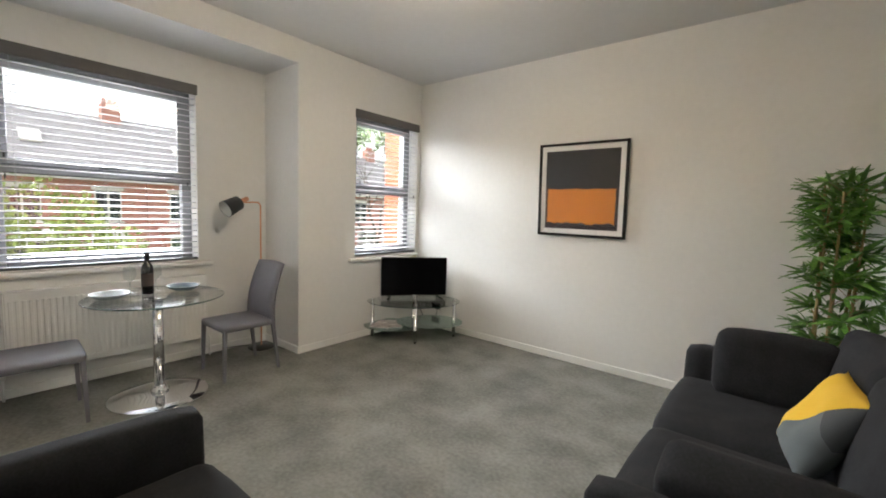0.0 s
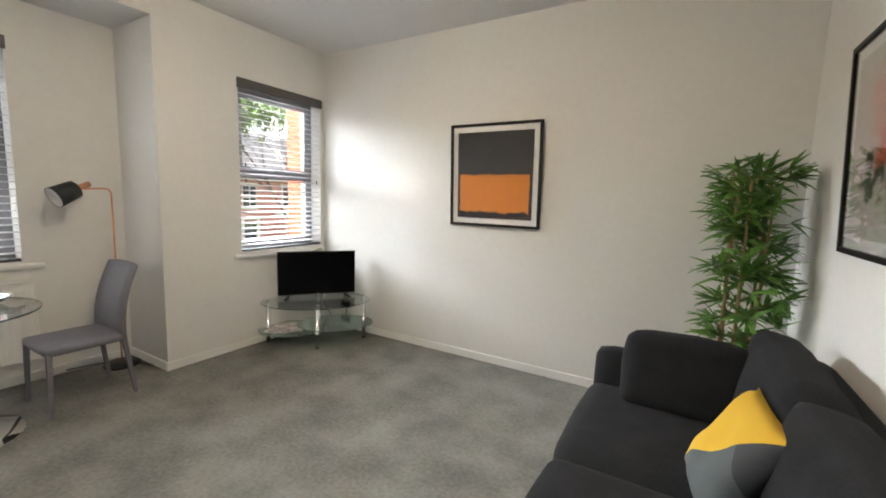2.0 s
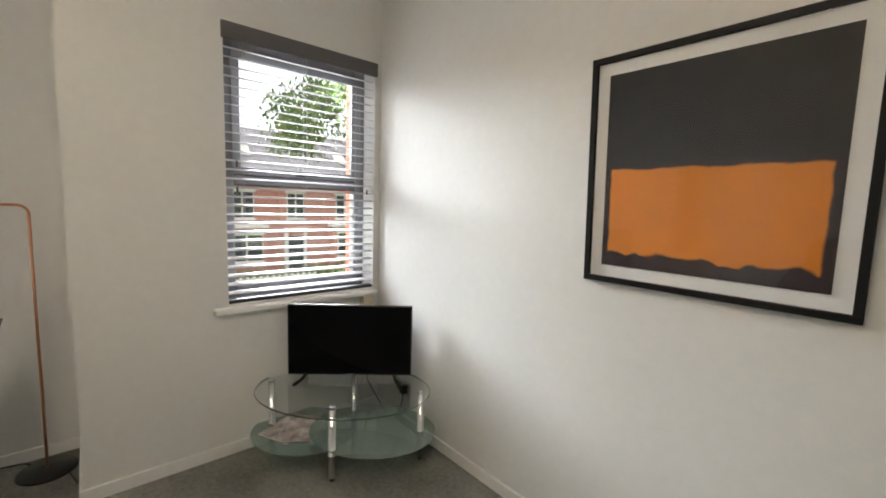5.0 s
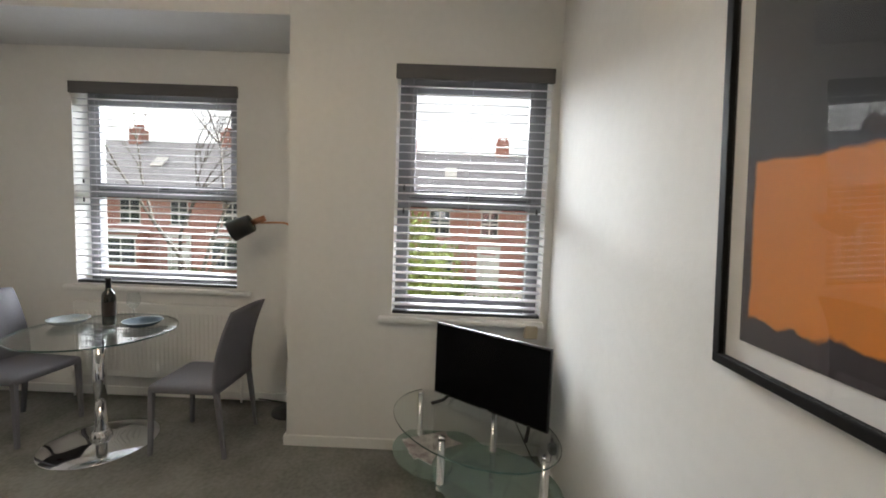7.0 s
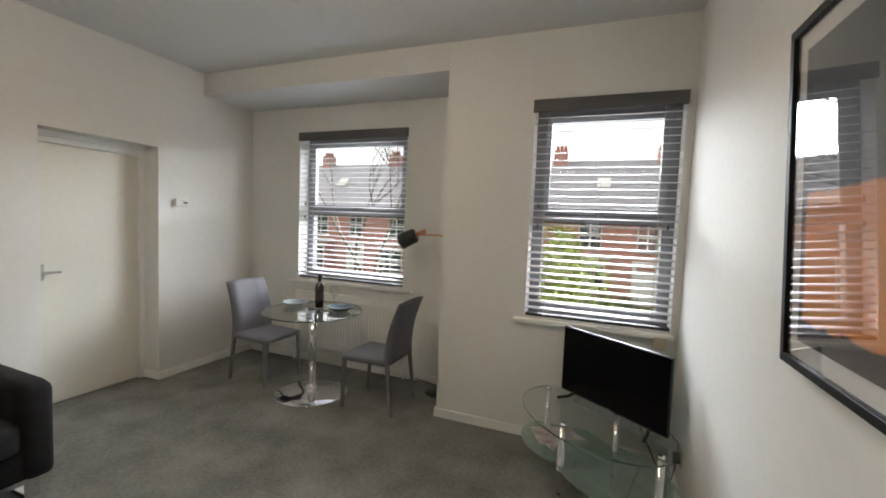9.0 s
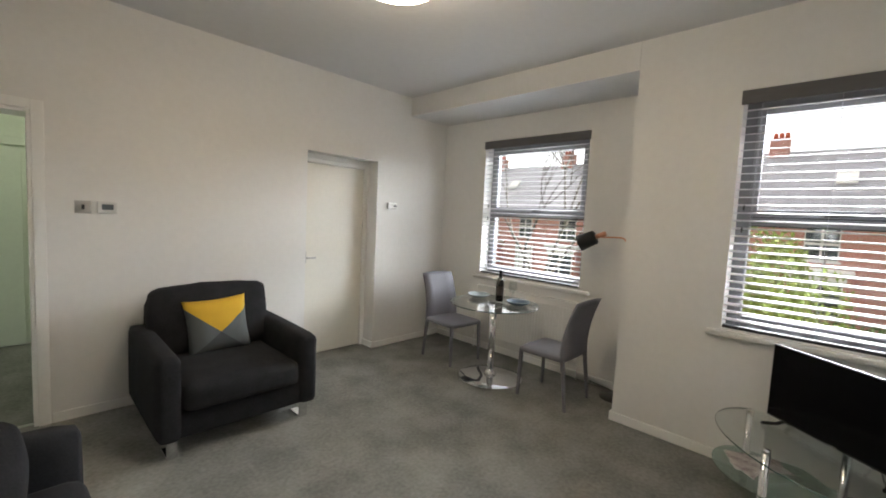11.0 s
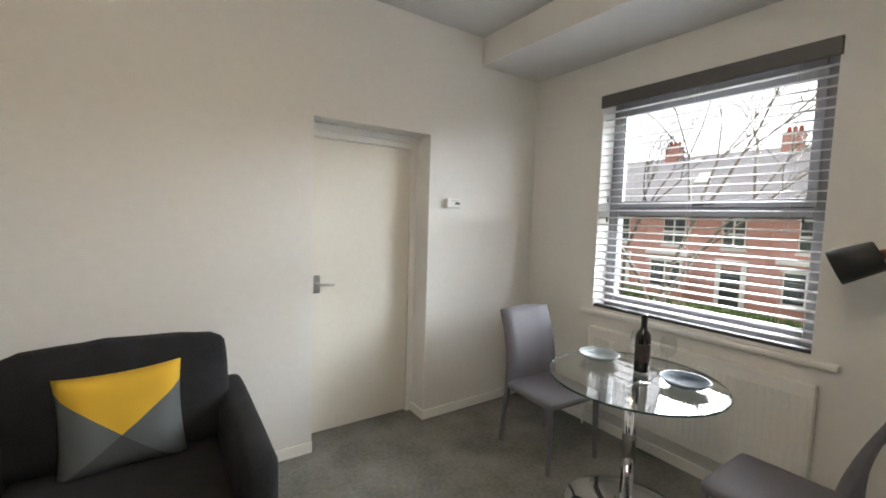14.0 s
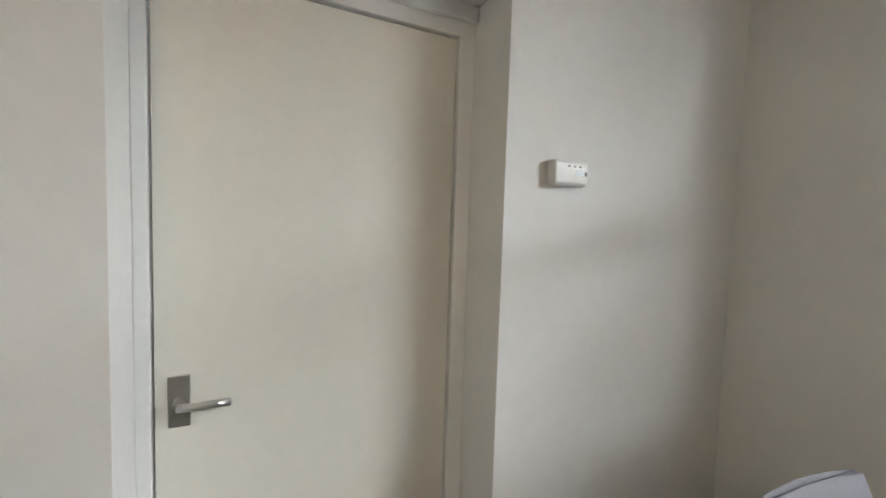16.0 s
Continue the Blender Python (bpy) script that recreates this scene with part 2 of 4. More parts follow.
PAVE = mat("concrete_paving", (0.34, 0.33, 0.31), 0.9, var=0.15, scale=1.5)
BARK = mat("tree_bark", (0.09, 0.075, 0.06), 0.9, var=0.3, scale=6, bump=0.6, bscale=18)
SHRUB = mat("shrub_leaf", (0.20, 0.26, 0.06), 0.7, var=0.5, scale=3)
HEDGE = mat("hedge_leaf", (0.09, 0.15, 0.035), 0.7, var=0.5, scale=3)
DARKGLASS = mat("far_window_pane", (0.03, 0.035, 0.04), 0.05, coat=0.5)


# ---- builders ----
def box(bm, x0, x1, y0, y1, z0, z1, bevel=0.0, seg=2):
    """One box, edges rounded by bevel."""
    v = [bm.verts.new((x, y, z)) for z in (z0, z1) for x, y in ((x0, y0), (x1, y0), (x1, y1), (x0, y1))]
    f = [bm.faces.new([v[i] for i in q]) for q in ((3, 2, 1, 0), (4, 5, 6, 7), (0, 1, 5, 4), (1, 2, 6, 5), (2, 3, 7, 6), (3, 0, 4, 7))]
    if bevel:
        es = list({e for g in f for e in g.edges})
        bmesh.ops.bevel(bm, geom=es, offset=bevel, segments=seg, affect="EDGES", profile=0.5)
    return bm


def B(x0, x1, y0, y1, z0, z1, bevel=0.0, seg=2):
    return box(bmesh.new(), x0, x1, y0, y1, z0, z1, bevel, seg)


def tube(bm, a, b, r0, r1=None, n=14, caps=True):
    """A tapered rod from a to b."""
    r1 = r0 if r1 is None else r1
    a, b = Vector(a), Vector(b)
    q = (b - a).to_track_quat("Z", "Y").to_matrix()
    rings = []
    for c, r in ((a, r0), (b, r1)):
        rings.append([bm.verts.new(c + q @ Vector((r * math.cos(2 * math.pi * i / n), r * math.sin(2 * math.pi * i / n), 0))) for i in range(n)])
    for i in range(n):
        bm.faces.new((rings[0][i], rings[0][(i + 1) % n], rings[1][(i + 1) % n], rings[1][i])).smooth = True
    if caps:
        bm.faces.new(rings[0][::-1]), bm.faces.new(rings[1])
    return bm


def pipe(bm, pts, r, n=12):
    """A bent rod of even thickness along pts."""
    pts = [Vector(p) for p in pts]
    rings = []
    for i, p in enumerate(pts):
        d = (pts[min(i + 1, len(pts) - 1)] - pts[max(i - 1, 0)]).normalized()
        q = d.to_track_quat("Z", "Y").to_matrix()
        rings.append([bm.verts.new(p + q @ Vector((r * math.cos(2 * math.pi * k / n), r * math.sin(2 * math.pi * k / n), 0))) for k in range(n)])
    for a, b in zip(rings, rings[1:]):
        off = min(range(n), key=lambda o: sum((a[k].co - b[(k + o) % n].co).length for k in range(n)))
        for k in range(n):
            bm.faces.new((a[k], a[(k + 1) % n], b[(k + 1 + off) % n], b[(k + off) % n])).smooth = True
    bm.faces.new(rings[0][::-1]), bm.faces.new(rings[-1])
    return bm


def lathe(bm, profile, n=32, sx=1.0, sy=1.0, cx=0.0, cy=0.0, turn=0.0, smooth=True, caps=True):
    """A turned shape from (radius, height) pairs, stretched to an oval by sx, sy."""
    rings = []
    c, s = math.cos(turn), math.sin(turn)
    for r, z in profile:
        ring = []
        for k in range(n):
            a = 2 * math.pi * k / n
            x, y = r * sx * math.cos(a), r * sy * math.sin(a)
            ring.append(bm.verts.new((cx + c * x - s * y, cy + s * x + c * y, z)))
        rings.append(ring)
    for a, b in zip(rings, rings[1:]):
        for k in range(n):
            bm.faces.new((a[k], a[(k + 1) % n], b[(k + 1) % n], b[k])).smooth = smooth
    if caps and profile[0][0] > 1e-4:
        bm.faces.new(rings[0][::-1])
    if caps and profile[-1][0] > 1e-4:
        bm.faces.new(rings[-1])
    return bm


def soft(sx, sy, sz, r=0.04, bulge=0.0, cuts=9, seed=0, wrinkle=0.0):
    """An upholstered block centred on the origin: rounded by r, faces swelling by bulge."""
    bm = bmesh.new()
    bmesh.ops.create_cube(bm, size=2)
    bmesh.ops.subdivide_edges(bm, edges=bm.edges[:], cuts=cuts, use_grid_fill=True)
    h = Vector((sx / 2, sy / 2, sz / 2))
    for v in bm.verts:
        u = v.co.copy()
        # crowd the grid towards the edges
        u = Vector([math.copysign(abs(c) ** 0.75, c) for c in u])
        p = Vector((u.x * h.x, u.y * h.y, u.z * h.z))
        inner = Vector([max(-h[i] + r, min(h[i] - r, p[i])) for i in range(3)])
        d = p - inner
        if d.length > 1e-6:
            p = inner + d.normalized() * r
        g = [max(0.0, 1 - u[i] ** 2) for i in range(3)]
        for i in range(3):
            j, k = (i + 1) % 3, (i + 2) % 3
            if abs(u[i]) > 0.98:
                p[i] += math.copysign(bulge * g[j] * g[k], u[i])
        if wrinkle:
            w = noise.noise(p * 9 + Vector((seed, 0, 0))) * wrinkle
            p += p.normalized() * w
        v.co = p
    for f in bm.faces:
        f.smooth = True
    return bm


def pillow(w, h, d, n=16, seed=0):
    """A plump square cushion with pinched corners, in the xz plane."""
    bm = bmesh.new()
    grid = {}
    for side in (1, -1):
        for i in range(n + 1):
            for j in range(n + 1):
                u, v = 2 * i / n - 1, 2 * j / n - 1
                rim = i in (0, n) or j in (0, n)
                if rim and side == -1:
                    grid[side, i, j] = grid[1, i, j]
                    continue
                pinch = 1 - 0.07 * (1 - u * u) * (v * v) , 1 - 0.07 * (1 - v * v) * (u * u)
                t = 0 if rim else ((1 - u ** 4) * (1 - v ** 4)) ** 0.6
                wob = 0.012 * noise.noise(Vector((u * 2 + seed, v * 2, side)))
                grid[side, i, j] = bm.verts.new((u * w / 2 * pinch[1], side * (d / 2 * t + (0 if rim else wob)), v * h / 2 * pinch[0]))
    for side in (1, -1):
        for i in range(n):
            for j in range(n):
                q = [grid[side, i, j], grid[side, i + 1, j], grid[side, i + 1, j + 1], grid[side, i, j + 1]]
                f = bm.faces.new(q if side == -1 else q[::-1])
                f.smooth = True
    return bm


def moved(bm, m):
    bmesh.ops.transform(bm, matrix=m, verts=bm.verts[:])
    return bm


def mesh_of(name, bm, material):
    me = bpy.data.meshes.new(name)
    bm.normal_update()
    bm.to_mesh(me)
    bm.free()
    me.materials.append(material)
    return me


def part(name, bm, material, parent, label=""):
    ob = new(name, mesh_of(name, bm, material))
    ob.parent = parent
    if label:
        ob["label"] = label
    return ob


def piece(name, me, parent, m):
    """One more object on a shared mesh."""
    ob = new(name, me)
    ob.parent = parent
    ob.matrix_basis = m
    return ob


def thing(name, label, category, at=(0, 0, 0), rz=0.0, group="", kind=""):
    ob = new(name)
    ob.empty_display_size = 0.1
    ob.matrix_basis = pose(*at, 0, 0, rz)
    return tagged(ob, label, category, group, kind)


def structure(name, bm, material, label, category):
    return tagged(new(name, mesh_of(name, bm, material)), label, category, kind="structure")


# ---- the room ----
XW, XA, XE, YS, YN, ZC, ZS = -3.33, -3.925, 0.66, 0.055, 4.195, 2.85, 2.645
YB = 2.575                      # side of the deeper window bay
W1 = (0.705, 1.951, 0.88, 2.36)   # window in the bay: y0, y1, z0, z1
W2 = (3.225, 4.147, 0.88, 2.36)   # narrow window by the corner
D1 = (-2.883, -2.06, 2.075)     # recess of the closed door: x0, x1, top
D2 = (-0.205, 0.52, 2.05)       # doorway to the hall
T = 0.30

structure("floor", B(XA - 0.02, XE + 0.02, YS - 0.25, YN + 0.02, -0.12, 0), CARPET, "mottled grey cut-pile carpet over the whole room", "carpet")
structure("hall_floor", B(-1.4, 1.6, -2.6, YS - 0.251, -0.12, -0.002), CARPET, "grey carpet of the hall beyond the doorway", "carpet")
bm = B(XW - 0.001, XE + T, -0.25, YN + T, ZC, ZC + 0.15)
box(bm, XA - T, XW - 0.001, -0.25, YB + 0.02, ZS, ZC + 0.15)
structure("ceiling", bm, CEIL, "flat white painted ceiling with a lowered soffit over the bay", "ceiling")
structure("beam", B(XW - 0.003, XW + 0.004, YS, YB - 0.002, ZS + 0.0005, ZC), WALL, "white plastered beam face above the window bay", "beam")

bm = B(XW - T, XE + T, YN, YN + T, -0.1, ZC + 0.1)
structure("wall_north", bm, WALL, "plain white painted plaster wall hung with a picture", "wall")
bm = B(XE, XE + T, -0.25, YN, -0.1, ZC + 0.1)
structure("wall_east", bm, WALL, "plain white painted plaster wall behind the sofa", "wall")
bm = bmesh.new()
y0, y1, z0, z1 = W2
box(bm, XW - T, XW, YB, y0, -0.1, ZC + 0.05)
box(bm, XW - T, XW, y1, YN, -0.1, ZC + 0.05)
box(bm, XW - T, XW, y0, y1, -0.1, z0)
box(bm, XW - T, XW, y0, y1, z1, ZC + 0.05)
box(bm, XA - T, XW - T, YB, YB + 0.25, -0.1, ZC + 0.05)
structure("wall_west", bm, WALL, "white plastered wall projecting beside the bay, with a window", "wall")
bm = bmesh.new()
y0, y1, z0, z1 = W1
box(bm, XA - T, XA, YS - T, y0, -0.1, ZC)
box(bm, XA - T, XA, y1, YB, -0.1, ZC)
box(bm, XA - T, XA, y0, y1, -0.1, z0)
box(bm, XA - T, XA, y0, y1, z1, ZC)
structure("wall_bay", bm, WALL, "white plastered wall of the window bay", "wall")
bm = bmesh.new()
S0 = YS - 0.25
box(bm, XA, D1[0], S0, YS, -0.1, ZC + 0.05)
box(bm, D1[1], D2[0], S0, YS, -0.1, ZC + 0.05)
box(bm, D2[1], XE, S0, YS, -0.1, ZC + 0.05)
box(bm, D1[0], D1[1], S0, YS, D1[2], ZC + 0.05)
box(bm, D2[0], D2[1], S0, YS, D2[2], ZC + 0.05)
structure("wall_south", bm, WALL, "white painted plaster wall with two doorways", "wall")

# hall beyond the open door
structure("hall_wall_back", B(-1.4, 1.6, -2.3, -2.15, -0.1, 2.6), HALL, "hall wall with greenish light tinted into its colour", "wall")
structure("hall_wall_west", B(-1.5, -1.4, -2.3, S0, -0.1, 2.6), HALL, "hall wall with greenish light tinted into its colour", "wall")
structure("hall_wall_east", B(1.6, 1.7, -2.3, S0, -0.1, 2.6), HALL, "hall wall with greenish light tinted into its colour", "wall")
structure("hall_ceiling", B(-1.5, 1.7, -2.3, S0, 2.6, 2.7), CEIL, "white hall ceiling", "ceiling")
structure("closing_wall", B(-3.4, -1.5, -0.6, -0.5, -0.1, 2.8), WALL, "plain wall behind the closed door", "wall")
# the door shares the walls' colour with its greenish light tint
hd = thing("hall_door", "flush cream door across the hall, closed", "door", (0.25, -2.15, 0), kind="structure")
part("leaf", B(-0.42, 0.42, 0.003, 0.03, 0.01, 1.98, 0.003), HALL, hd)
bm = B(-0.5, 0.5, 0.003, 0.045, 2.0, 2.08, 0.004)
part("head_rail", bm, HALL, hd, "door head rail")

# skirting boards
def skirting(name, x0, x1, y0, y1):
    structure(name, B(x0, x1, y0, y1, 0.0, 0.07, 0.005), TRIM, "white gloss painted skirting board", "skirting")


K = 0.016
skirting("baseboard", XW, XE, YN - K, YN)
skirting("baseboard", XE - K, XE, YS, YN - K)
skirting("baseboard", XW, XW + K, YB - K, YN - K)
skirting("baseboard", XA, XW, YB - K, YB)
skirting("baseboard", XA, XA + K, YS, YB - K)
skirting("baseboard", XA + K, D1[0], YS, YS + K)
skirting("baseboard", D1[0], D1[0] + K, YS - 0.19, YS + K)
skirting("baseboard", D1[1], D2[0] - 0.065, YS, YS + K)


def handle(door, x, z, face, side, out):
    """Lever handle on a square-edged plate; side: which way the lever points, out: which way the face looks."""
    pl = part("handle_plate", B(x - 0.022, x + 0.022, min(face, face + out * 0.006), max(face, face + out * 0.006), z - 0.06, z + 0.06, 0.002), STEEL, door, "satin steel handle plate")
    bm = tube(bmesh.new(), (x, face, z), (x, face + out * 0.045, z), 0.011)
    pipe(bm, [(x, face + out * 0.045, z), (x + side * 0.03, face + out * 0.05, z), (x + side * 0.07, face + out * 0.048, z), (x + side * 0.105, face + out * 0.043, z - 0.003)], 0.009)
    part("handle", bm, STEEL, pl, "steel lever")


# closed door in its recess
door = thing("door_1", "flush cream painted door, closed, set deep in the wall", "door", kind="structure")
FY = YS - 0.19
part("leaf", B(D1[0] + 0.055, D1[1] - 0.035, FY - 0.045, FY, 0.012, 1.985, 0.002), DOORP, door)
bm = B(D1[0], D1[0] + 0.05, FY - 0.05, FY + 0.012, 0, 2.0, 0.003)
part("jamb", bm, TRIM, door)
part("jamb", B(D1[1] - 0.03, D1[1], FY - 0.05, FY + 0.012, 0, 2.0, 0.003), TRIM, door)
bm = B(D1[0], D1[1], FY - 0.05, FY + 0.012, 1.99, D1[2], 0.003)
box(bm, D1[0], D1[1], FY + 0.012, FY + 0.03, 2.03, D1[2], 0.004)
part("head", bm, TRIM, door, "moulded white door head")
handle(door, D1[1] - 0.082, 1.03, FY, -1, 1)

# doorway to the hall with an open door
fr = thing("doorway_frame", "white gloss architrave and lining of the doorway", "door frame", kind="structure")
for nm, a in (("architrave", (D2[0] - 0.06, D2[0], YS, YS + 0.018, 0, D2[2] + 0.06)), ("architrave", (D2[1], D2[1] + 0.06, YS, YS + 0.018, 0, D2[2] + 0.06)),
              ("architrave", (D2[0], D2[1], YS, YS + 0.018, D2[2], D2[2] + 0.06)), ("lining", (D2[0], D2[0] + 0.022, S0, YS + 0.006, 0, D2[2])),
              ("lining", (D2[1] - 0.022, D2[1], S0, YS + 0.006, 0, D2[2])), ("lining", (D2[0] + 0.022, D2[1] - 0.022, S0, YS + 0.006, D2[2] - 0.022, D2[2]))):
    part(nm, B(*a, 0.003), TRIM, fr)
part("threshold", B(D2[0] + 0.022, D2[1] - 0.022, YS - 0.06, YS - 0.03, -0.001, 0.006, 0.002), STEEL, fr, "metal threshold strip")
part("strike_plate", B(D2[0] + 0.02, D2[0] + 0.024, YS - 0.035, YS - 0.01, 0.98, 1.06), STEEL, fr, "steel strike plate")
od = thing("door_2", "flush white painted door standing half open into the room", "door", (D2[1] - 0.025, YS - 0.01, 0), kind="structure")
od.matrix_basis = pose(D2[1] - 0.025, YS + 0.015, 0, 0, 0, 180 - 60)
part("leaf", B(0, 0.70, -0.02, 0.02, 0.012, 2.025, 0.002), TRIM, od)
handle(od, 0.64, 1.03, -0.02, -1, -1)
handle(od, 0.64, 1.03, 0.02, -1, 1)
part("latch", B(0.699, 0.702, -0.011, 0.011, 0.99, 1.07), STEEL, od, "steel latch plate")


# ---- windows and blinds ----
def window(name, xw, w, label):
    y0, y1, z0, z1 = w
    t = thing(name, label, "window", kind="structure")
    xo, xi = xw - 0.21, xw - 0.14
    f = 0.075
    zm = 1.585
    for a in ((y0, y0 + f, z0, z1), (y1 - f, y1, z0, z1), (y0 + f, y1 - f, z0, z0 + f), (y0 + f, y1 - f, z1 - f, z1), (y0 + f, y1 - f, zm - 0.035, zm + 0.035)):
        part("window_frame", B(xo, xi, *a, 0.006), UPVC, t)
    # opening sash above
    s = 0.045
    a0, a1, c0, c1 = y0 + f - 0.012, y1 - f + 0.012, zm + 0.023, z1 - f + 0.012
    sash = part("sash", box(box(box(B(xi, xi + 0.02, a0, a0 + s, c0, c1, 0.004), xi, xi + 0.02, a1 - s, a1, c0, c1, 0.004), xi, xi + 0.02, a0 + s, a1 - s, c0, c0 + s, 0.004), xi, xi + 0.02, a0 + s, a1 - s, c1 - s, c1, 0.004), UPVC, t)
    p = part("pane", B(xo + 0.03, xo + 0.036, a0 + 0.02, a1 - 0.02, c0 + 0.01, c1 - 0.01), PANE, t)
    q = part("pane", B(xo + 0.03, xo + 0.036, y0 + f - 0.01, y1 - f + 0.01, z0 + f - 0.01, zm - 0.03), PANE, t)
    for g in (p, q):
        g.visible_shadow = False
    yc = (y0 + y1) / 2
    part("window_handle", box(B(xi + 0.02, xi + 0.032, yc - 0.03, yc + 0.03, c0 + 0.008, c0 + 0.03, 0.003), xi + 0.03, xi + 0.045, yc - 0.01, yc + 0.1, c0 + 0.014, c0 + 0.026, 0.004), DARK, sash, "dark window handle")
    for c in (c0 - 0.002, zm - 0.037):
        part("seal", B(xi + 0.0005, xi + 0.004, y0 + f, y1 - f, c - 0.004, c + 0.003), SEAL, t, "black rubber seal")
    part("window_sill", B(xw - 0.14, xw + 0.045, y0 - 0.08, min(y1 + 0.11, YN - 0.03), z0 - 0.052, z0 - 0.016, 0.012, 3), TRIM, t, "white painted sill board")
    return t


def blind(xw, y0, y1, zt, zb, tilt, label):
    """Wide-slat venetian blind: valance, slats, bottom rail, ladder cords."""
    t = thing("venetian_blind", label, "blind", (xw, (y0 + y1) / 2, 0))
    h = (y1 - y0) / 2
    part("valance", box(B(-0.005, 0.018, -h, h, zt - 0.085, zt, 0.004), -0.06, -0.005, -h + 0.02, h - 0.02, zt - 0.05, zt - 0.01), VALANCE, t, "dark grey valance")
    bm = bmesh.new()
    n = 6
    pts = []
    for i in range(n + 1):
        u = i / n - 0.5
        pts.append((u * 0.05, 0.003 * (1 - 4 * u * u)))
    top = [[bm.verts.new((x, s * (h - 0.012), z + 0.0028)) for x, z in pts] for s in (-1, 1)]
    bot = [[bm.verts.new((x, s * (h - 0.012), z)) for x, z in pts] for s in (-1, 1)]
    for i in range(n):
        bm.faces.new((top[0][i], top[0][i + 1], top[1][i + 1], top[1][i])).smooth = True
        bm.faces.new((bot[0][i], bot[1][i], bot[1][i + 1], bot[0][i + 1])).smooth = True
    for s in (0, 1):
        bm.faces.new([*top[s], *bot[s][::-1]])
    for i in (0, n):
        bm.faces.new((top[0][i], top[1][i], bot[1][i], bot[0][i]))
    bmesh.ops.recalc_face_normals(bm, faces=bm.faces[:])
    me = mesh_of("slat", bm, SLAT)
    count = 28
    step = (zt - 0.10 - zb - 0.03) / count
    rnd = random.Random(int(y0 * 100))
    for i in range(count):
        piece("slat", me, t, pose(-0.03, 0, zb + 0.035 + step * (i + 0.5), 0, tilt + rnd.uniform(-2, 2), rnd.uniform(-0.1, 0.1)))
    part("bottom_rail", B(-0.055, -0.005, -h + 0.012, h - 0.012, zb, zb + 0.024, 0.004), RAIL, t, "near-black bottom rail")
    ys = (-h * 0.78, -h * 0.02, h * 0.74)
    for y in ys:
        for x in (-0.054, -0.006):
            part("ladder_cord", tube(bmesh.new(), (x, y, zb + 0.01), (x, y, zt - 0.05), 0.0011, n=6), CORD, t)
    for y, z in ((-h * 0.86, 1.64), (-h * 0.86, 1.50), (h * 0.86, 1.52)):
        part("cord_toggle", lathe(bmesh.new(), [(0.003, 0), (0.006, 0.01), (0.005, 0.03), (0.002, 0.035)], 10, cx=0.002, cy=y), DARK, t, "black cord toggle").location.z = z
    return t


window("window_1", XA, W1, "white two-light window of the bay, upper light hinged")
window("window_2", XW, W2, "narrow white two-light window beside the corner")
blind(XA, 0.695, 1.961, 2.392, 0.876, 5, "white venetian blind with dark grey valance, lowered on the bay window")
blind(XW, 3.215, 4.157, 2.385, 0.876, 10, "white venetian blind with dark grey valance, lowered on the narrow window")

# ---- ceiling lamp ----
cl = thing("ceiling_light", "round opal drum ceiling light on a short stem, switched on", "ceiling light", LAMP_AT)
part("base_plate", lathe(bmesh.new(), [(0.0, -0.022), (0.06, -0.022), (0.065, 0.0), (0.0, 0.0)]), CHROME, cl, "chrome ceiling plate")
part("stem", lathe(bmesh.new(), [(0.009, -0.13), (0.009, -0.02)], 12), CHROME, cl)
part("diffuser", lathe(bmesh.new(), [(0.0, -0.29), (0.15, -0.287), (0.19, -0.27), (0.2, -0.25), (0.2, -0.125), (0.196, -0.125), (0.196, -0.248), (0.18, -0.265), (0.0, -0.28)]), DIFFUSER, cl, "glowing opal drum")
part("bulb", lathe(bmesh.new(), [(0.0, -0.225), (0.03, -0.218), (0.045, -0.19), (0.035, -0.155), (0.014, -0.13), (0.0, -0.13)], 20), BULB, cl, "lit bulb")
# unseen lamp added out of view so the hall isn't dark
hl = thing("hall_fill_light", "small round opal light, unseen, added to fill the hall", "ceiling light", (-0.6, -1.2, 2.6))
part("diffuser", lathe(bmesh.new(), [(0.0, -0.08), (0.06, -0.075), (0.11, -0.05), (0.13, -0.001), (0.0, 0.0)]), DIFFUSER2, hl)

# ---- sofa and armchair ----
def placed(bm, x, y, z, rx=0, ry=0, rz=0):
    return moved(bm, pose(x, y, z, rx, ry, rz))


def arm_block(w, depth, h0, h1, r):
    """An arm: back end h0 high, front end h1 high, along y, front at y=0."""
    bm = soft(w, depth, h1, r, 0.006, 8)
    for v in bm.verts:
        if v.co.z > 0:
            k = (v.co.y / depth + 0.5)
            v.co.z += (h0 - h1) * (1 - k)
    return moved(bm, pose(0, -depth / 2, h1 / 2))


def chrome_foot(parent, x, y, face):
    bm = B(x - 0.03, x + 0.03, y - 0.006, y + 0.006, 0.001, 0.135, 0.003)
    box(bm, x - 0.03, x + 0.03, min(y, y - face * 0.14), max(y, y - face * 0.14), 0.001, 0.012, 0.003)
    part("foot", bm, CHROME, parent, "flat bent chrome foot")


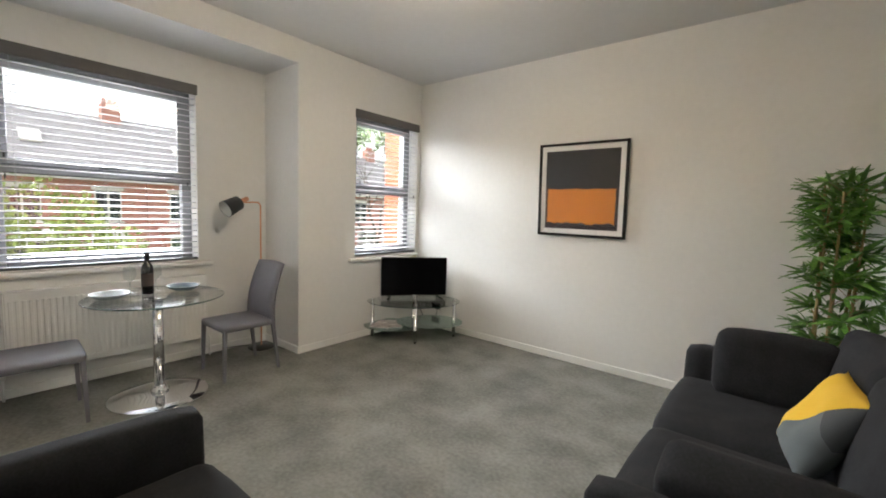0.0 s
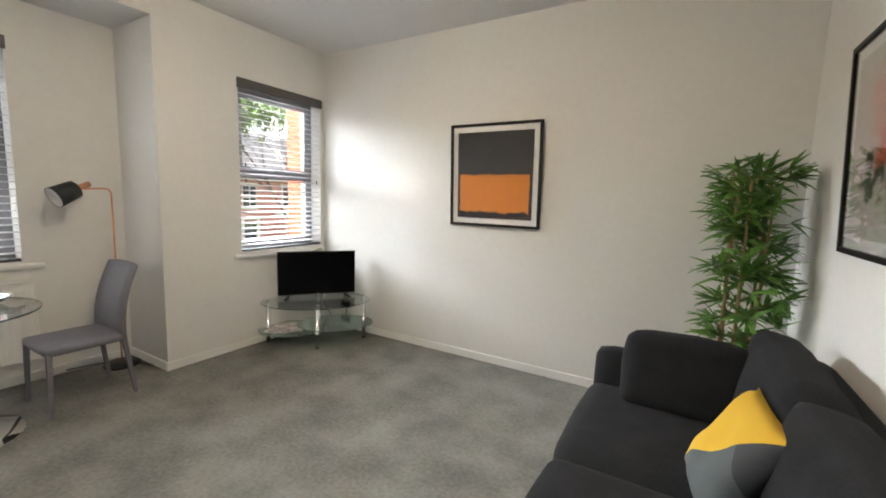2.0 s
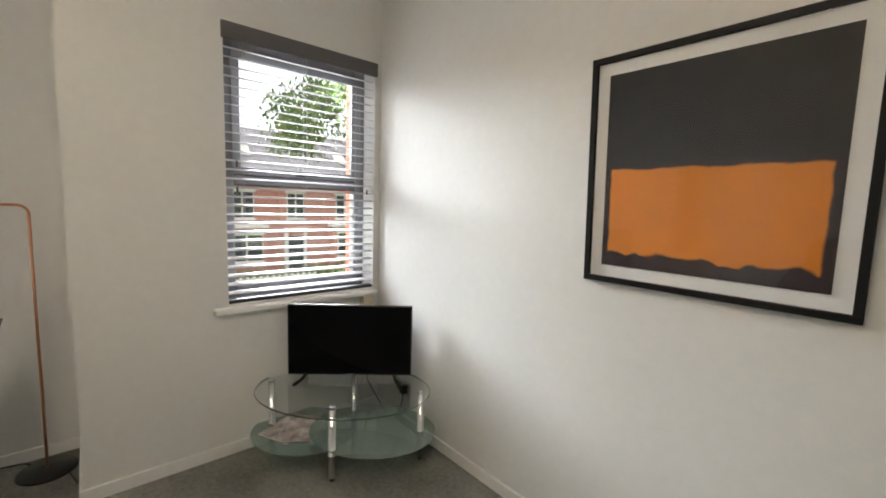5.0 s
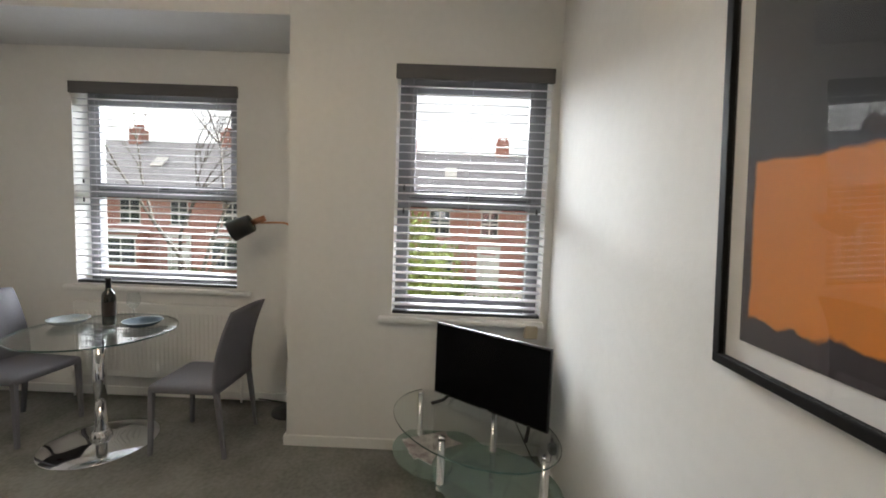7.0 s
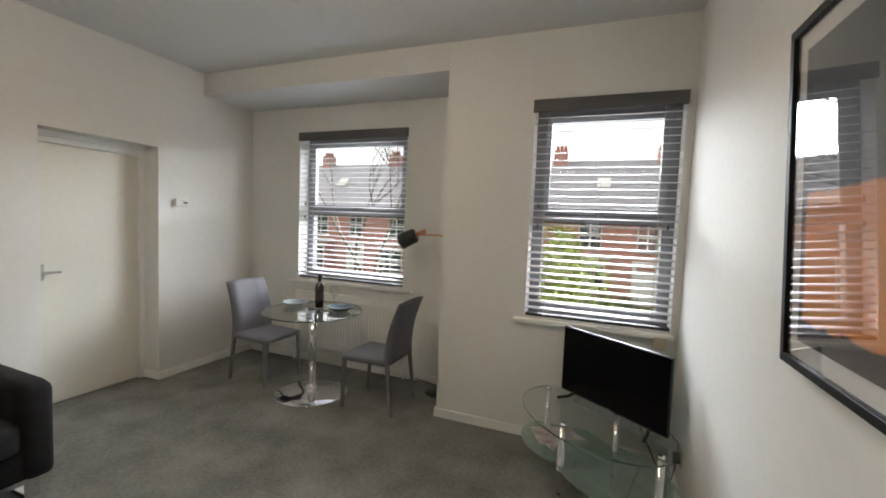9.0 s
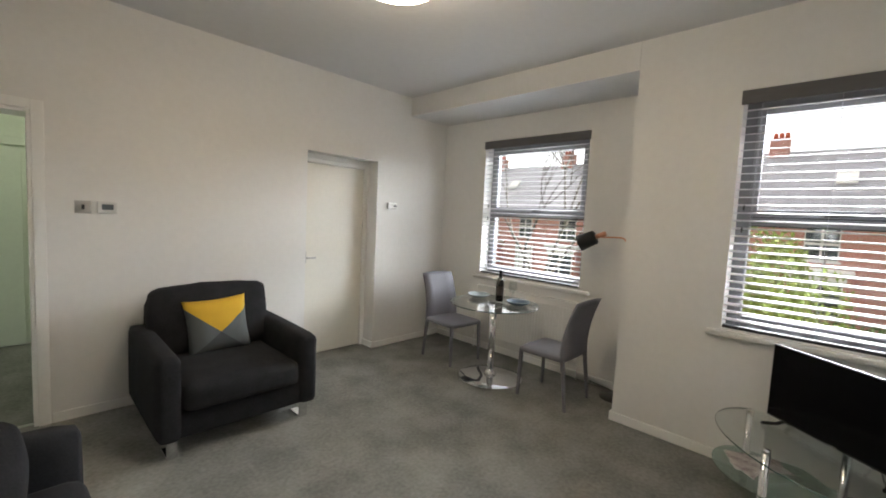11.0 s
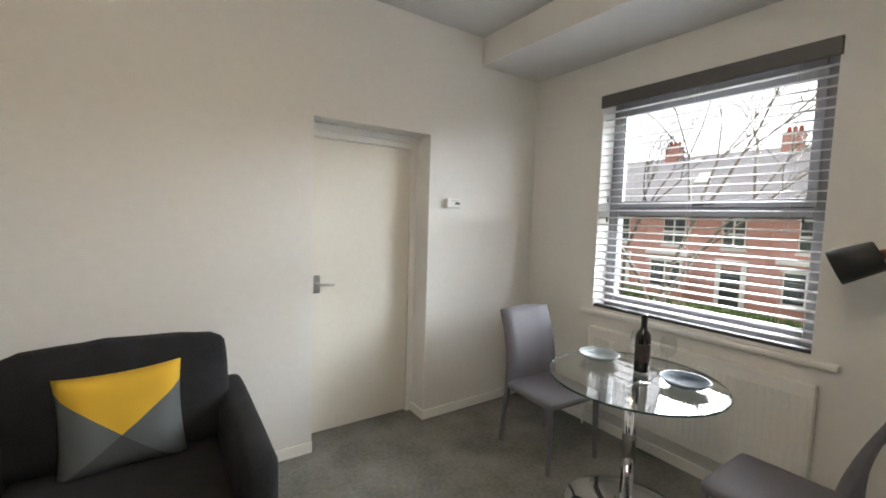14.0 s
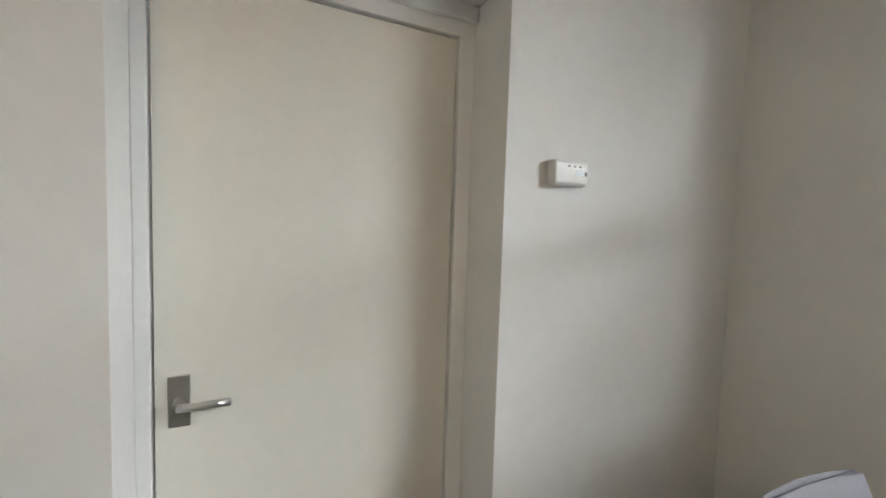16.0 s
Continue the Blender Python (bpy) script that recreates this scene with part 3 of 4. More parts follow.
def seating(name, label, category, width, depth, at, rz, arm_w, seats, arm_h, back_h, seat_h):
    """Upholstered seat facing +y, its back at y=-depth, its middle at x=0."""
    t = thing(name, label, category, at, rz)
    inner = width - 2 * arm_w
    part("base", placed(soft(width - 0.03, depth - 0.06, 0.17, 0.025, 0.004), 0, -depth / 2 - 0.01, 0.195), CHARCOAL, t)
    for s in (-1, 1):
        part("arm", placed(arm_block(arm_w, depth - 0.02, arm_h - 0.10 + 0.02, arm_h - 0.10, 0.045), s * (width / 2 - arm_w / 2), 0, 0.11), CHARCOAL, t)
    part("back_frame", placed(soft(inner + 0.06, 0.16, back_h - 0.20, 0.05, 0.01), 0, -depth + 0.08, 0.12 + (back_h - 0.20) / 2, 4), CHARCOAL, t)
    sw = inner / seats
    for i in range(seats):
        x = -inner / 2 + sw * (i + 0.5)
        part("seat_cushion", placed(soft(sw - 0.006, depth - 0.22, 0.17, 0.045, 0.022, 10, i, 0.004), x, -(depth - 0.22) / 2 + 0.005, seat_h - 0.085), CHARCOAL, t)
        part("back_cushion", placed(soft(sw + (0.05 if seats == 1 else -0.006), 0.18, back_h - seat_h + 0.02, 0.045, 0.028, 10, i + 5, 0.008), x, -depth + 0.215, (back_h + seat_h) / 2 + 0.0, 11), CHARCOAL, t)
    for sx in (-1, 1):
        for sy, face in ((-0.06, 1), (-depth + 0.08, -1)):
            chrome_foot(t, sx * (width / 2 - 0.085), sy, face)
    return t


armchair = seating("armchair", "charcoal fabric armchair on bent chrome feet", "armchair", 0.99, 0.96, (-1.155, 1.08, 0), 0, 0.135, 1, 0.605, 0.89, 0.44)
sofa = seating("sofa", "charcoal fabric two-seat sofa against the wall", "sofa", 1.84, 0.94, (-0.295, 2.51, 0), 90, 0.13, 2, 0.615, 0.86, 0.455)

pl = thing("cushion", "square yellow and grey patchwork cushion propped in the armchair", "cushion", (-1.16, 0.475, 0.625), 0, "patchwork cushions")
part("cover", moved(pillow(0.43, 0.41, 0.13), pose(0, 0, 0, 15, 3, 0)), PATCH, pl)
pl2 = thing("cushion", "square yellow and grey patchwork cushion leaning on the sofa back", "cushion", (0.275, 2.50, 0.64), 0, "patchwork cushions")
pl2.matrix_basis = pose(0.265, 2.50, 0.645, -31, 1, -82)
part("cover", pillow(0.375, 0.375, 0.13, seed=3), PATCH2, pl2)
for y, z, tilt in ((3.17, 0.62, -11), (1.83, 0.575, 34)):
    c = thing("sofa_cushion", "loose charcoal fabric cushion leaning against the sofa arm", "cushion", (0.122, y, z), 0, "loose sofa cushions")
    part("cover", moved(soft(0.50, 0.17, 0.345, 0.04, 0.02, 10, int(y * 7), 0.008), pose(0, 0, 0, tilt, 0, 0)), CHARCOAL, c)


# ---- dining set ----
def dining_chair(label, at, rz):
    """Chair facing +y, its seat's middle at the origin."""
    t = thing("dining_chair", label, "chair", at, rz, "chairs at the glass table")
    w, d, zs = 0.43, 0.42, 0.438
    part("seat", placed(soft(w, d, 0.055, 0.022, 0.006), 0, 0, zs - 0.0275), CHAIRC, t)
    bm = bmesh.new()
    n = 14
    rows = []
    for i in range(n + 1):
        k = i / n
        z = 0.405 + k * 0.485
        y = -d / 2 + 0.015 - 0.10 * k ** 1.6 + 0.015 * math.sin(k * math.pi)
        hw = (w / 2) * (1 - 0.05 * k)
        th = 0.030 - 0.010 * k
        rows.append([bm.verts.new((sx * hw + (0.008 if sx < 0 and abs(sx) == 1 else 0) * 0, y + sy * th / 2 - 0.012 * (1 - sx * sx), z + (0.012 * (1 - sx * sx) if i == n else 0))) for sy, sxs in ((1, (-1, -0.5, 0, 0.5, 1)), (-1, (1, 0.5, 0, -0.5, -1))) for sx in sxs])
    for a, b in zip(rows, rows[1:]):
        m = len(a)
        for k in range(m):
            bm.faces.new((a[k], a[(k + 1) % m], b[(k + 1) % m], b[k])).smooth = True
    bm.faces.new(rows[0][::-1]), bm.faces.new(rows[-1])
    bmesh.ops.recalc_face_normals(bm, faces=bm.faces[:])
    part("backrest", bm, CHAIRC, t)
    for sx in (-1, 1):
        for y, lean in ((d / 2 - 0.02, 0.012), (-d / 2 + 0.015, -0.05)):
            bm = bmesh.new()
            x = sx * (w / 2 - 0.018)
            q = 0.014
            top = [bm.verts.new((x + a * q, y + b * q, zs - 0.03)) for a, b in ((-1, -1), (1, -1), (1, 1), (-1, 1))]
            low = [bm.verts.new((x + a * q * 0.72 + sx * 0.006, y + lean + b * q * 0.72, 0.001)) for a, b in ((-1, -1), (1, -1), (1, 1), (-1, 1))]
            for k in range(4):
                bm.faces.new((low[k], low[(k + 1) % 4], top[(k + 1) % 4], top[k]))
            bm.faces.new(low[::-1]), bm.faces.new(top)
            part("leg", bm, CHAIRC, t)
    part("seat_label", B(-0.03, 0.03, d / 2 - 0.13, d / 2 - 0.07, zs - 0.066, zs - 0.05), LABEL, t, "small tag under the seat")
    return t


dining_chair("lilac-grey upholstered dining chair by the lamp, facing the table", (-3.35, 2.03, 0), 180)
dining_chair("lilac-grey upholstered dining chair by the corner, facing the table", (-3.37, 0.83, 0), -4)

TX, TY, TZ = -3.265, 1.435, 0.722
tb = thing("dining_table", "round clear glass table on a chrome pedestal", "table", (TX, TY, 0))
part("tabletop", lathe(bmesh.new(), [(0.0, TZ - 0.010), (0.412, TZ - 0.010), (0.412, TZ), (0.0, TZ)], 64, smooth=False), TABLEGLASS, tb, "clear glass top")
part("glass_edge", lathe(bmesh.new(), [(0.4125, TZ - 0.010), (0.416, TZ - 0.008), (0.416, TZ - 0.002), (0.4125, TZ)], 64, caps=False), GLASSEDGE, tb, "green polished glass edge")
part("top_plate", lathe(bmesh.new(), [(0.0, TZ - 0.03), (0.05, TZ - 0.03), (0.085, TZ - 0.016), (0.085, TZ - 0.011), (0.0, TZ - 0.011)]), CHROME, tb)
part("column", lathe(bmesh.new(), [(0.034, 0.06), (0.034, TZ - 0.028)]), CHROME, tb)
part("collar", lathe(bmesh.new(), [(0.06, 0.034), (0.058, 0.05), (0.045, 0.075), (0.039, 0.085)]), CHROME, tb)
part("base", lathe(bmesh.new(), [(0.0, 0.002), (0.30, 0.002), (0.305, 0.006), (0.30, 0.010), (0.20, 0.018), (0.10, 0.028), (0.055, 0.036), (0.0, 0.036)], 64), CHROME, tb, "shallow domed chrome foot")


def bowl(label, x, y, glaze):
    t = thing("bowl", label, "bowl", (x, y, TZ), 0, "bowls on the table")
    part("body", lathe(bmesh.new(), [(0.0, 0.001), (0.05, 0.001), (0.085, 0.015), (0.108, 0.036), (0.105, 0.038), (0.082, 0.021), (0.05, 0.009), (0.0, 0.008)], 48), glaze, t)
    part("rim", lathe(bmesh.new(), [(0.1065, 0.0362), (0.1095, 0.038), (0.108, 0.041), (0.1045, 0.039)], 48, caps=False), BOWLRIM, t, "pale worn rim")


bowl("shallow pale grey glazed bowl on the glass table", TX - 0.07, TY - 0.25, BOWLPALE)
bowl("shallow blue-grey glazed bowl on the glass table", TX - 0.10, TY + 0.20, BOWL)
wb = thing("wine_bottle", "dark unopened wine bottle on the glass table", "bottle", (-3.375, 1.411, TZ))
part("body", lathe(bmesh.new(), [(0.0, 0.001), (0.034, 0.001), (0.0375, 0.006), (0.0375, 0.185), (0.033, 0.205), (0.018, 0.225), (0.0145, 0.24), (0.0145, 0.285)], 32), BOTTLE, wb)
part("capsule", lathe(bmesh.new(), [(0.0152, 0.235), (0.0152, 0.29), (0.0165, 0.292), (0.0165, 0.302), (0.0, 0.303)], 24), DARK, wb, "black foil capsule")
part("label", lathe(bmesh.new(), [(0.0379, 0.06), (0.0379, 0.15)], 32, caps=False), LABEL, wb, "dark printed paper label")


def wine_glass(x, y):
    t = thing("wine_glass", "clear stemmed wine glass beside the bottle", "glass", (x, y, TZ), 0, "wine glasses on the table")
    part("base", lathe(bmesh.new(), [(0.0, 0.001), (0.034, 0.001), (0.033, 0.003), (0.006, 0.006)], 28), WINEGLASS, t)
    part("stem", lathe(bmesh.new(), [(0.0045, 0.005), (0.0038, 0.04), (0.005, 0.082)], 12), WINEGLASS, t)
    part("bowl", lathe(bmesh.new(), [(0.004, 0.082), (0.024, 0.095), (0.038, 0.12), (0.040, 0.145), (0.032, 0.19)], 32, caps=False), WINEGLASS, t)


wine_glass(-3.47, 1.33)
wine_glass(-3.48, 1.49)

# radiator below the bay window
rad = thing("radiator", "white pressed-steel panel radiator below the bay window", "radiator", (XA, 0, 0))
bm = B(0.045, 0.062, 0.735, 1.985, 0.17, 0.735, 0.006)
part("panel", bm, TRIM, rad)
rib = mesh_of("rib", B(0.0, 0.008, -0.011, 0.011, 0.0, 0.46, 0.0035, 1), TRIM)
for i in range(36):
    piece("rib", rib, rad, pose(0.060, 0.765 + i * 0.0342, 0.22))
part("top_grille", B(0.010, 0.066, 0.733, 1.987, 0.733, 0.745, 0.003), TRIM, rad)
part("end_cap", B(0.010, 0.064, 0.728, 0.735, 0.17, 0.742, 0.002), TRIM, rad)
part("end_cap", B(0.010, 0.064, 1.985, 1.992, 0.17, 0.742, 0.002), TRIM, rad)
part("bracket", B(0.0, 0.045, 0.9, 0.93, 0.2, 0.7), TRIM, rad)
part("bracket", B(0.0, 0.045, 1.8, 1.83, 0.2, 0.7), TRIM, rad)
for y in (0.71, 2.01):
    part("pipe", pipe(bmesh.new(), [(0.05, y, 0.0), (0.05, y, 0.17), (0.05, y + (0.02 if y < 1 else -0.02), 0.195)], 0.0075), TRIM, rad)
part("valve", lathe(bmesh.new(), [(0.0, 0.15), (0.016, 0.15), (0.018, 0.2), (0.014, 0.235), (0.0, 0.237)], 18, cx=0.05, cy=0.71), WHITEP, rad, "white thermostatic valve")

# floor lamp
LX, LY = -3.745, 2.43
fl = thing("floor_lamp", "copper floor lamp with a black tilted shade, unlit", "floor lamp", (LX, LY, 0))
part("base", lathe(bmesh.new(), [(0.0, 0.001), (0.122, 0.001), (0.125, 0.008), (0.119, 0.016), (0.02, 0.022), (0.0, 0.022)], 40), DARK, fl, "round black base")
arc = [(0, 0, 0.02), (0, 0, 0.5), (0, 0, 1.0), (0, 0, 1.36)]
for k in range(1, 7):
    a = k / 6 * math.pi / 2
    arc.append((0.012 * (1 - math.cos(a)) * 2, -0.045 * (1 - math.cos(a)), 1.36 + 0.045 * math.sin(a)))
arc += [(0.05, -0.10, 1.405), (0.075, -0.185, 1.40)]
part("pole", pipe(bmesh.new(), arc, 0.0065), COPPER, fl, "slim copper pole bent at the top")
ax0, ax1, ax2 = Vector((0.062, -0.155, 1.435)), Vector((0.085, -0.235, 1.400)), Vector((0.105, -0.345, 1.345))
part("neck", tube(tube(bmesh.new(), ax0, ax1, 0.021, 0.021, 20), (0.075, -0.185, 1.40), (0.073, -0.19, 1.42), 0.009), COPPER, fl, "copper lamp holder")
d = (ax2 - ax1).normalized()
q = d.to_track_quat("Z", "Y").to_matrix().to_4x4()
bm = lathe(bmesh.new(), [(0.0, 0.0), (0.055, 0.002), (0.062, 0.008), (0.074, 0.15), (0.071, 0.15), (0.058, 0.012)], 32, caps=False)
sh = part("shade", moved(bm, Matrix.Translation(ax1) @ q), SHADE, fl, "black metal drum shade")
bm = lathe(bmesh.new(), [(0.0, 0.014), (0.0575, 0.014), (0.0705, 0.149)], 32, caps=False)
part("lining", moved(bm, Matrix.Translation(ax1) @ q), SHADEIN, sh, "white inside of the shade")
bm = lathe(bmesh.new(), [(0.0, 0.1), (0.02, 0.095), (0.03, 0.07), (0.02, 0.04), (0.012, 0.015)], 16)
part("bulb", moved(bm, Matrix.Translation(ax1) @ q), WHITEP, sh, "white bulb")
cb = thing("lamp_cable", "black cable of the floor lamp lying on the carpet", "cable")
part("cord", pipe(bmesh.new(), [(LX, LY + 0.13, 0.006), (LX + 0.08, LY + 0.17, 0.006), (LX + 0.16, LY + 0.14, 0.03), (LX + 0.22, LY + 0.12, 0.006), (LX + 0.1, LY + 0.09, 0.006), (XA + 0.03, LY - 0.1, 0.006), (XA + 0.02, LY - 0.3, 0.02)], 0.004, 8), DARK, cb)

# ---- television corner ----
GX, GY, GZ, GA = -2.93, 3.72, 0.405, math.radians(45)
ts = thing("tv_stand", "oval clear glass television stand with chrome legs", "tv stand", (GX, GY, 0))
part("top", lathe(bmesh.new(), [(0.0, GZ - 0.008), (0.497, GZ - 0.008), (0.497, GZ), (0.0, GZ)], 64, 1, 0.70, turn=GA, smooth=False), TABLEGLASS, ts, "clear glass top")
part("glass_edge", lathe(bmesh.new(), [(0.4975, GZ - 0.008), (0.5, GZ - 0.006), (0.5, GZ - 0.002), (0.4975, GZ)], 64, 1, 0.70, turn=GA, caps=False), GLASSEDGE, ts, "green polished edge")
for (cx, cy), z, rx, ry in (((-0.17, -0.16), 0.135, 0.30, 0.26), ((0.13, 0.12), 0.175, 0.36, 0.28)):
    part("shelf", lathe(bmesh.new(), [(0.0, z - 0.006), (rx, z - 0.006), (rx, z), (0.0, z)], 48, 1, ry / rx, cx, cy, GA, False), FROST, ts, "frosted green glass shelf")
for x, y in ((-3.27, 3.43), (-2.755, 3.565), (-2.62, 4.045), (-3.06, 3.86)):
    lg = part("leg", lathe(bmesh.new(), [(0.0, 0.02), (0.019, 0.02), (0.019, 0.125), (0.022, 0.127), (0.022, 0.15), (0.019, 0.152), (0.019, GZ - 0.009)], 24, cx=x - GX, cy=y - GY), CHROME, ts, "chrome tube leg")
    part("foot", lathe(bmesh.new(), [(0.0, 0.001), (0.014, 0.001), (0.014, 0.02), (0.0, 0.02)], 16, cx=x - GX, cy=y - GY), DARK, lg, "black plastic foot")
    part("cap", lathe(bmesh.new(), [(0.019, GZ + 0.0005), (0.019, GZ + 0.008), (0.015, GZ + 0.012), (0.0, GZ + 0.012)], 24, cx=x - GX, cy=y - GY), CHROME, lg, "chrome cap")

tv = thing("television", "black flat-screen television, switched off, on the stand", "television", (-3.005, 3.80, GZ), 52)
part("body", B(-0.366, 0.366, 0.0, 0.022, 0.03, 0.458, 0.004), DARK, tv)
part("rear_cover", B(-0.25, 0.25, 0.022, 0.06, 0.06, 0.33, 0.012), DARK, tv)
part("screen", B(-0.358, 0.358, -0.0025, -0.0005, 0.042, 0.450), SCREEN, tv, "glossy black dark screen")
part("brand_mark", B(-0.02, 0.02, -0.002, -0.0004, 0.034, 0.039), STEEL, tv, "small pale mark")
for s in (-1, 1):
    bm = bmesh.new()
    pipe(bm, [(s * 0.26, 0.01, 0.035), (s * 0.275, -0.03, 0.014), (s * 0.30, -0.10, 0.0105)], 0.010, 8)
    pipe(bm, [(s * 0.26, 0.012, 0.035), (s * 0.27, 0.05, 0.014), (s * 0.28, 0.10, 0.0105)], 0.010, 8)
    part("foot", bm, DARK, tv, "splayed black foot")
tc = thing("tv_cable", "black television cable hanging behind the stand", "cable")
part("cord", pipe(bmesh.new(), [(-3.08, 3.90, 0.55), (-3.12, 3.96, 0.45), (-3.13, 4.0, 0.3), (-3.10, 4.10, 0.1), (-3.0, 4.15, 0.06), (-2.97, 4.165, 0.18), (-2.966, 4.17, 0.245)], 0.004, 8), DARK, tc)

for i, (x, y, a, z) in enumerate(((-3.16, 3.50, 25, 0.136), (-3.10, 3.55, 52, 0.142))):
    mg = thing("magazine", "glossy colour magazine lying on the glass shelf", "magazine", (x, y, z), a, "magazines")
    part("pages", B(-0.105, 0.105, -0.14, 0.14, 0.0, 0.004, 0.001), MOUNT, mg)
    part("cover", B(-0.106, 0.106, -0.141, 0.141, 0.0042, 0.0054), PAPER, mg, "printed colour cover")

sb = thing("junction_box", "small beige plastic box below the window sill", "junction box", (XW, 4.09, 0.765))
part("cover", B(0.001, 0.045, -0.04, 0.04, 0.0, 0.085, 0.005), BEIGE, sb)
so = thing("wall_socket", "brushed steel double socket on the wall", "socket", (-3.0, YN, 0.26))
part("plate", B(-0.073, 0.073, -0.008, -0.001, -0.043, 0.043, 0.003), STEEL, so)
for s in (-1, 1):
    part("insert", B(s * 0.035 - 0.022, s * 0.035 + 0.022, -0.010, -0.008, -0.03, 0.025), DARK, so, "black socket insert")
part("plug", B(0.012, 0.058, -0.045, -0.010, -0.03, 0.02, 0.006), DARK, so, "black plug")


# ---- pictures ----
def picture(name, label, print_material, at, rz, w, h, lean):
    """Framed print; it faces -y, its middle at the origin, its top leaning off the wall."""
    t = thing(name, label, "picture", at, rz)
    t.matrix_basis = pose(*at, 0, 0, rz) @ pose(0, -h / 2 * math.sin(radians(lean)), 0, lean, 0, 0)
    f, m = 0.022, 0.046
    for a in ((-w / 2, w / 2, h / 2 - f, h / 2), (-w / 2, w / 2, -h / 2, -h / 2 + f)):
        part("frame_rail", B(a[0], a[1], -0.026, -0.001, a[2], a[3], 0.002), FRAME, t)
    for a in ((-w / 2, -w / 2 + f), (w / 2 - f, w / 2)):
        part("frame_rail", B(a[0], a[1], -0.026, -0.001, -h / 2 + f, h / 2 - f, 0.002), FRAME, t)
    part("mount", B(-w / 2 + f, w / 2 - f, -0.010, -0.002, -h / 2 + f, h / 2 - f), MOUNT, t, "white card mount")
    part("print", B(-w / 2 + f + m, w / 2 - f - m, -0.0135, -0.0102, -h / 2 + f + m, h / 2 - f - m), print_material, t, "abstract print")
    g = part("glazing", B(-w / 2 + f, w / 2 - f, -0.020, -0.018, -h / 2 + f, h / 2 - f), PICGLASS, t, "reflecting glazing")
    g.visible_shadow = False
    return t


P1 = print_mat("abstract_print_orange", (0.035, 0.022, 0.024), [(-0.1, 1.1, 0.525, 1.2, (0.022, 0.020, 0.020), 0.010), (0.035, 0.962, 0.08, 0.512, (0.66, 0.215, 0.016), 0.008)], 0.03, 0.09)
P2 = print_mat("abstract_print_red", (0.55, 0.50, 0.46), [(0.35, 0.85, 0.35, 0.62, (0.55, 0.06, 0.05), 0.05), (0.28, 0.6, 0.58, 0.9, (0.66, 0.26, 0.22), 0.08), (0.2, 0.5, 0.28, 0.42, (0.03, 0.025, 0.03), 0.04)], 0.35)
picture("framed_picture", "black-framed abstract print, orange block below charcoal", P1, (-1.332, YN, 1.612), 0, 0.805, 0.845, 2.6)
picture("framed_picture", "black-framed abstract print with red and grey shapes", P2, (XE, 2.97, 1.655), -90, 0.80, 0.83, 2.6)

# ---- fittings on the door wall ----
co = thing("alarm_unit", "small white carbon monoxide alarm on the wall", "alarm", (-3.078, YS, 1.60))
part("body", B(-0.062, 0.062, 0.001, 0.034, -0.032, 0.036, 0.009, 3), WHITEP, co)
part("display", B(-0.045, -0.012, 0.0342, 0.0352, -0.006, 0.010), LCD, co, "small grey display")
for x in (-0.03, -0.01, 0.01):
    part("indicator", B(x - 0.004, x + 0.004, 0.0342, 0.0352, 0.018, 0.022), SEAL, co, "tiny dark indicator")
part("button", B(-0.055, -0.047, 0.0342, 0.037, -0.004, 0.008, 0.001), DARK, co, "dark button")
sw = thing("light_switch", "brushed steel light switch plate", "switch", (-0.445, YS, 1.455))
part("plate", B(-0.043, 0.043, 0.001, 0.007, -0.043, 0.043, 0.002), STEEL, sw)
part("rocker", B(-0.008, 0.008, 0.007, 0.012, -0.016, 0.016, 0.002), DARK, sw, "black rocker")
th = thing("thermostat", "white wall thermostat with a grey display", "thermostat", (-0.573, YS, 1.457))
part("body", B(-0.055, 0.055, 0.001, 0.028, -0.04, 0.04, 0.006, 3), WHITEP, th)
part("display", B(-0.032, 0.032, 0.0282, 0.029, -0.016, 0.022), LCD, th, "grey display")

# ---- plant ----
rnd = random.Random(5)
PX, PY = 0.36, 3.80
pt = thing("bamboo_plant", "tall artificial bamboo with green leaves behind the sofa", "plant", (PX, PY, 0))
part("pot", lathe(bmesh.new(), [(0.0, 0.001), (0.11, 0.001), (0.14, 0.26), (0.145, 0.27), (0.13, 0.27), (0.125, 0.24), (0.0, 0.24)], 32), POT, pt, "dark round pot")
lb = bmesh.new()
for i, (w, z) in enumerate(((0.002, 0.0), (0.0095, 0.022), (0.0115, 0.045), (0.008, 0.085), (0.001, 0.122))):
    for s in (-1, 0, 1):
        lb.verts.new((s * w, z, -1.4 * z * z + (0.003 if s else 0)))
lb.verts.ensure_lookup_table()
for i in range(4):
    for s in (0, 1):
        lb.faces.new([lb.verts[3 * i + s], lb.verts[3 * i + s + 1], lb.verts[3 * i + s + 4], lb.verts[3 * i + s + 3]]).smooth = True
leaf_me = mesh_of("leaf", lb, LEAF)
canes = []
for k in range(6):
    a = k * 1.05 + 0.4
    r = 0.05 + 0.03 * (k % 2)
    top = (0.11 * math.cos(a) * (0.6 + 0.5 * rnd.random()), 0.11 * math.sin(a), 1.39 + 0.26 * rnd.random())
    base = (r * math.cos(a), r * math.sin(a), 0.235)
    canes.append((Vector(base), Vector(top)))
    bm = bmesh.new()
    n = 7
    for j in range(n):
        p, q2 = canes[-1][0].lerp(canes[-1][1], j / n), canes[-1][0].lerp(canes[-1][1], (j + 1) / n - 0.004)
        tube(bm, p, q2, 0.011 - 0.0008 * j, 0.0105 - 0.0008 * j, 10)
        tube(bm, q2, q2 + Vector((0, 0, 0.008)), 0.0125 - 0.0008 * j, n=10)
    part("cane", bm, CANE, pt, "tan bamboo cane")
spots = []
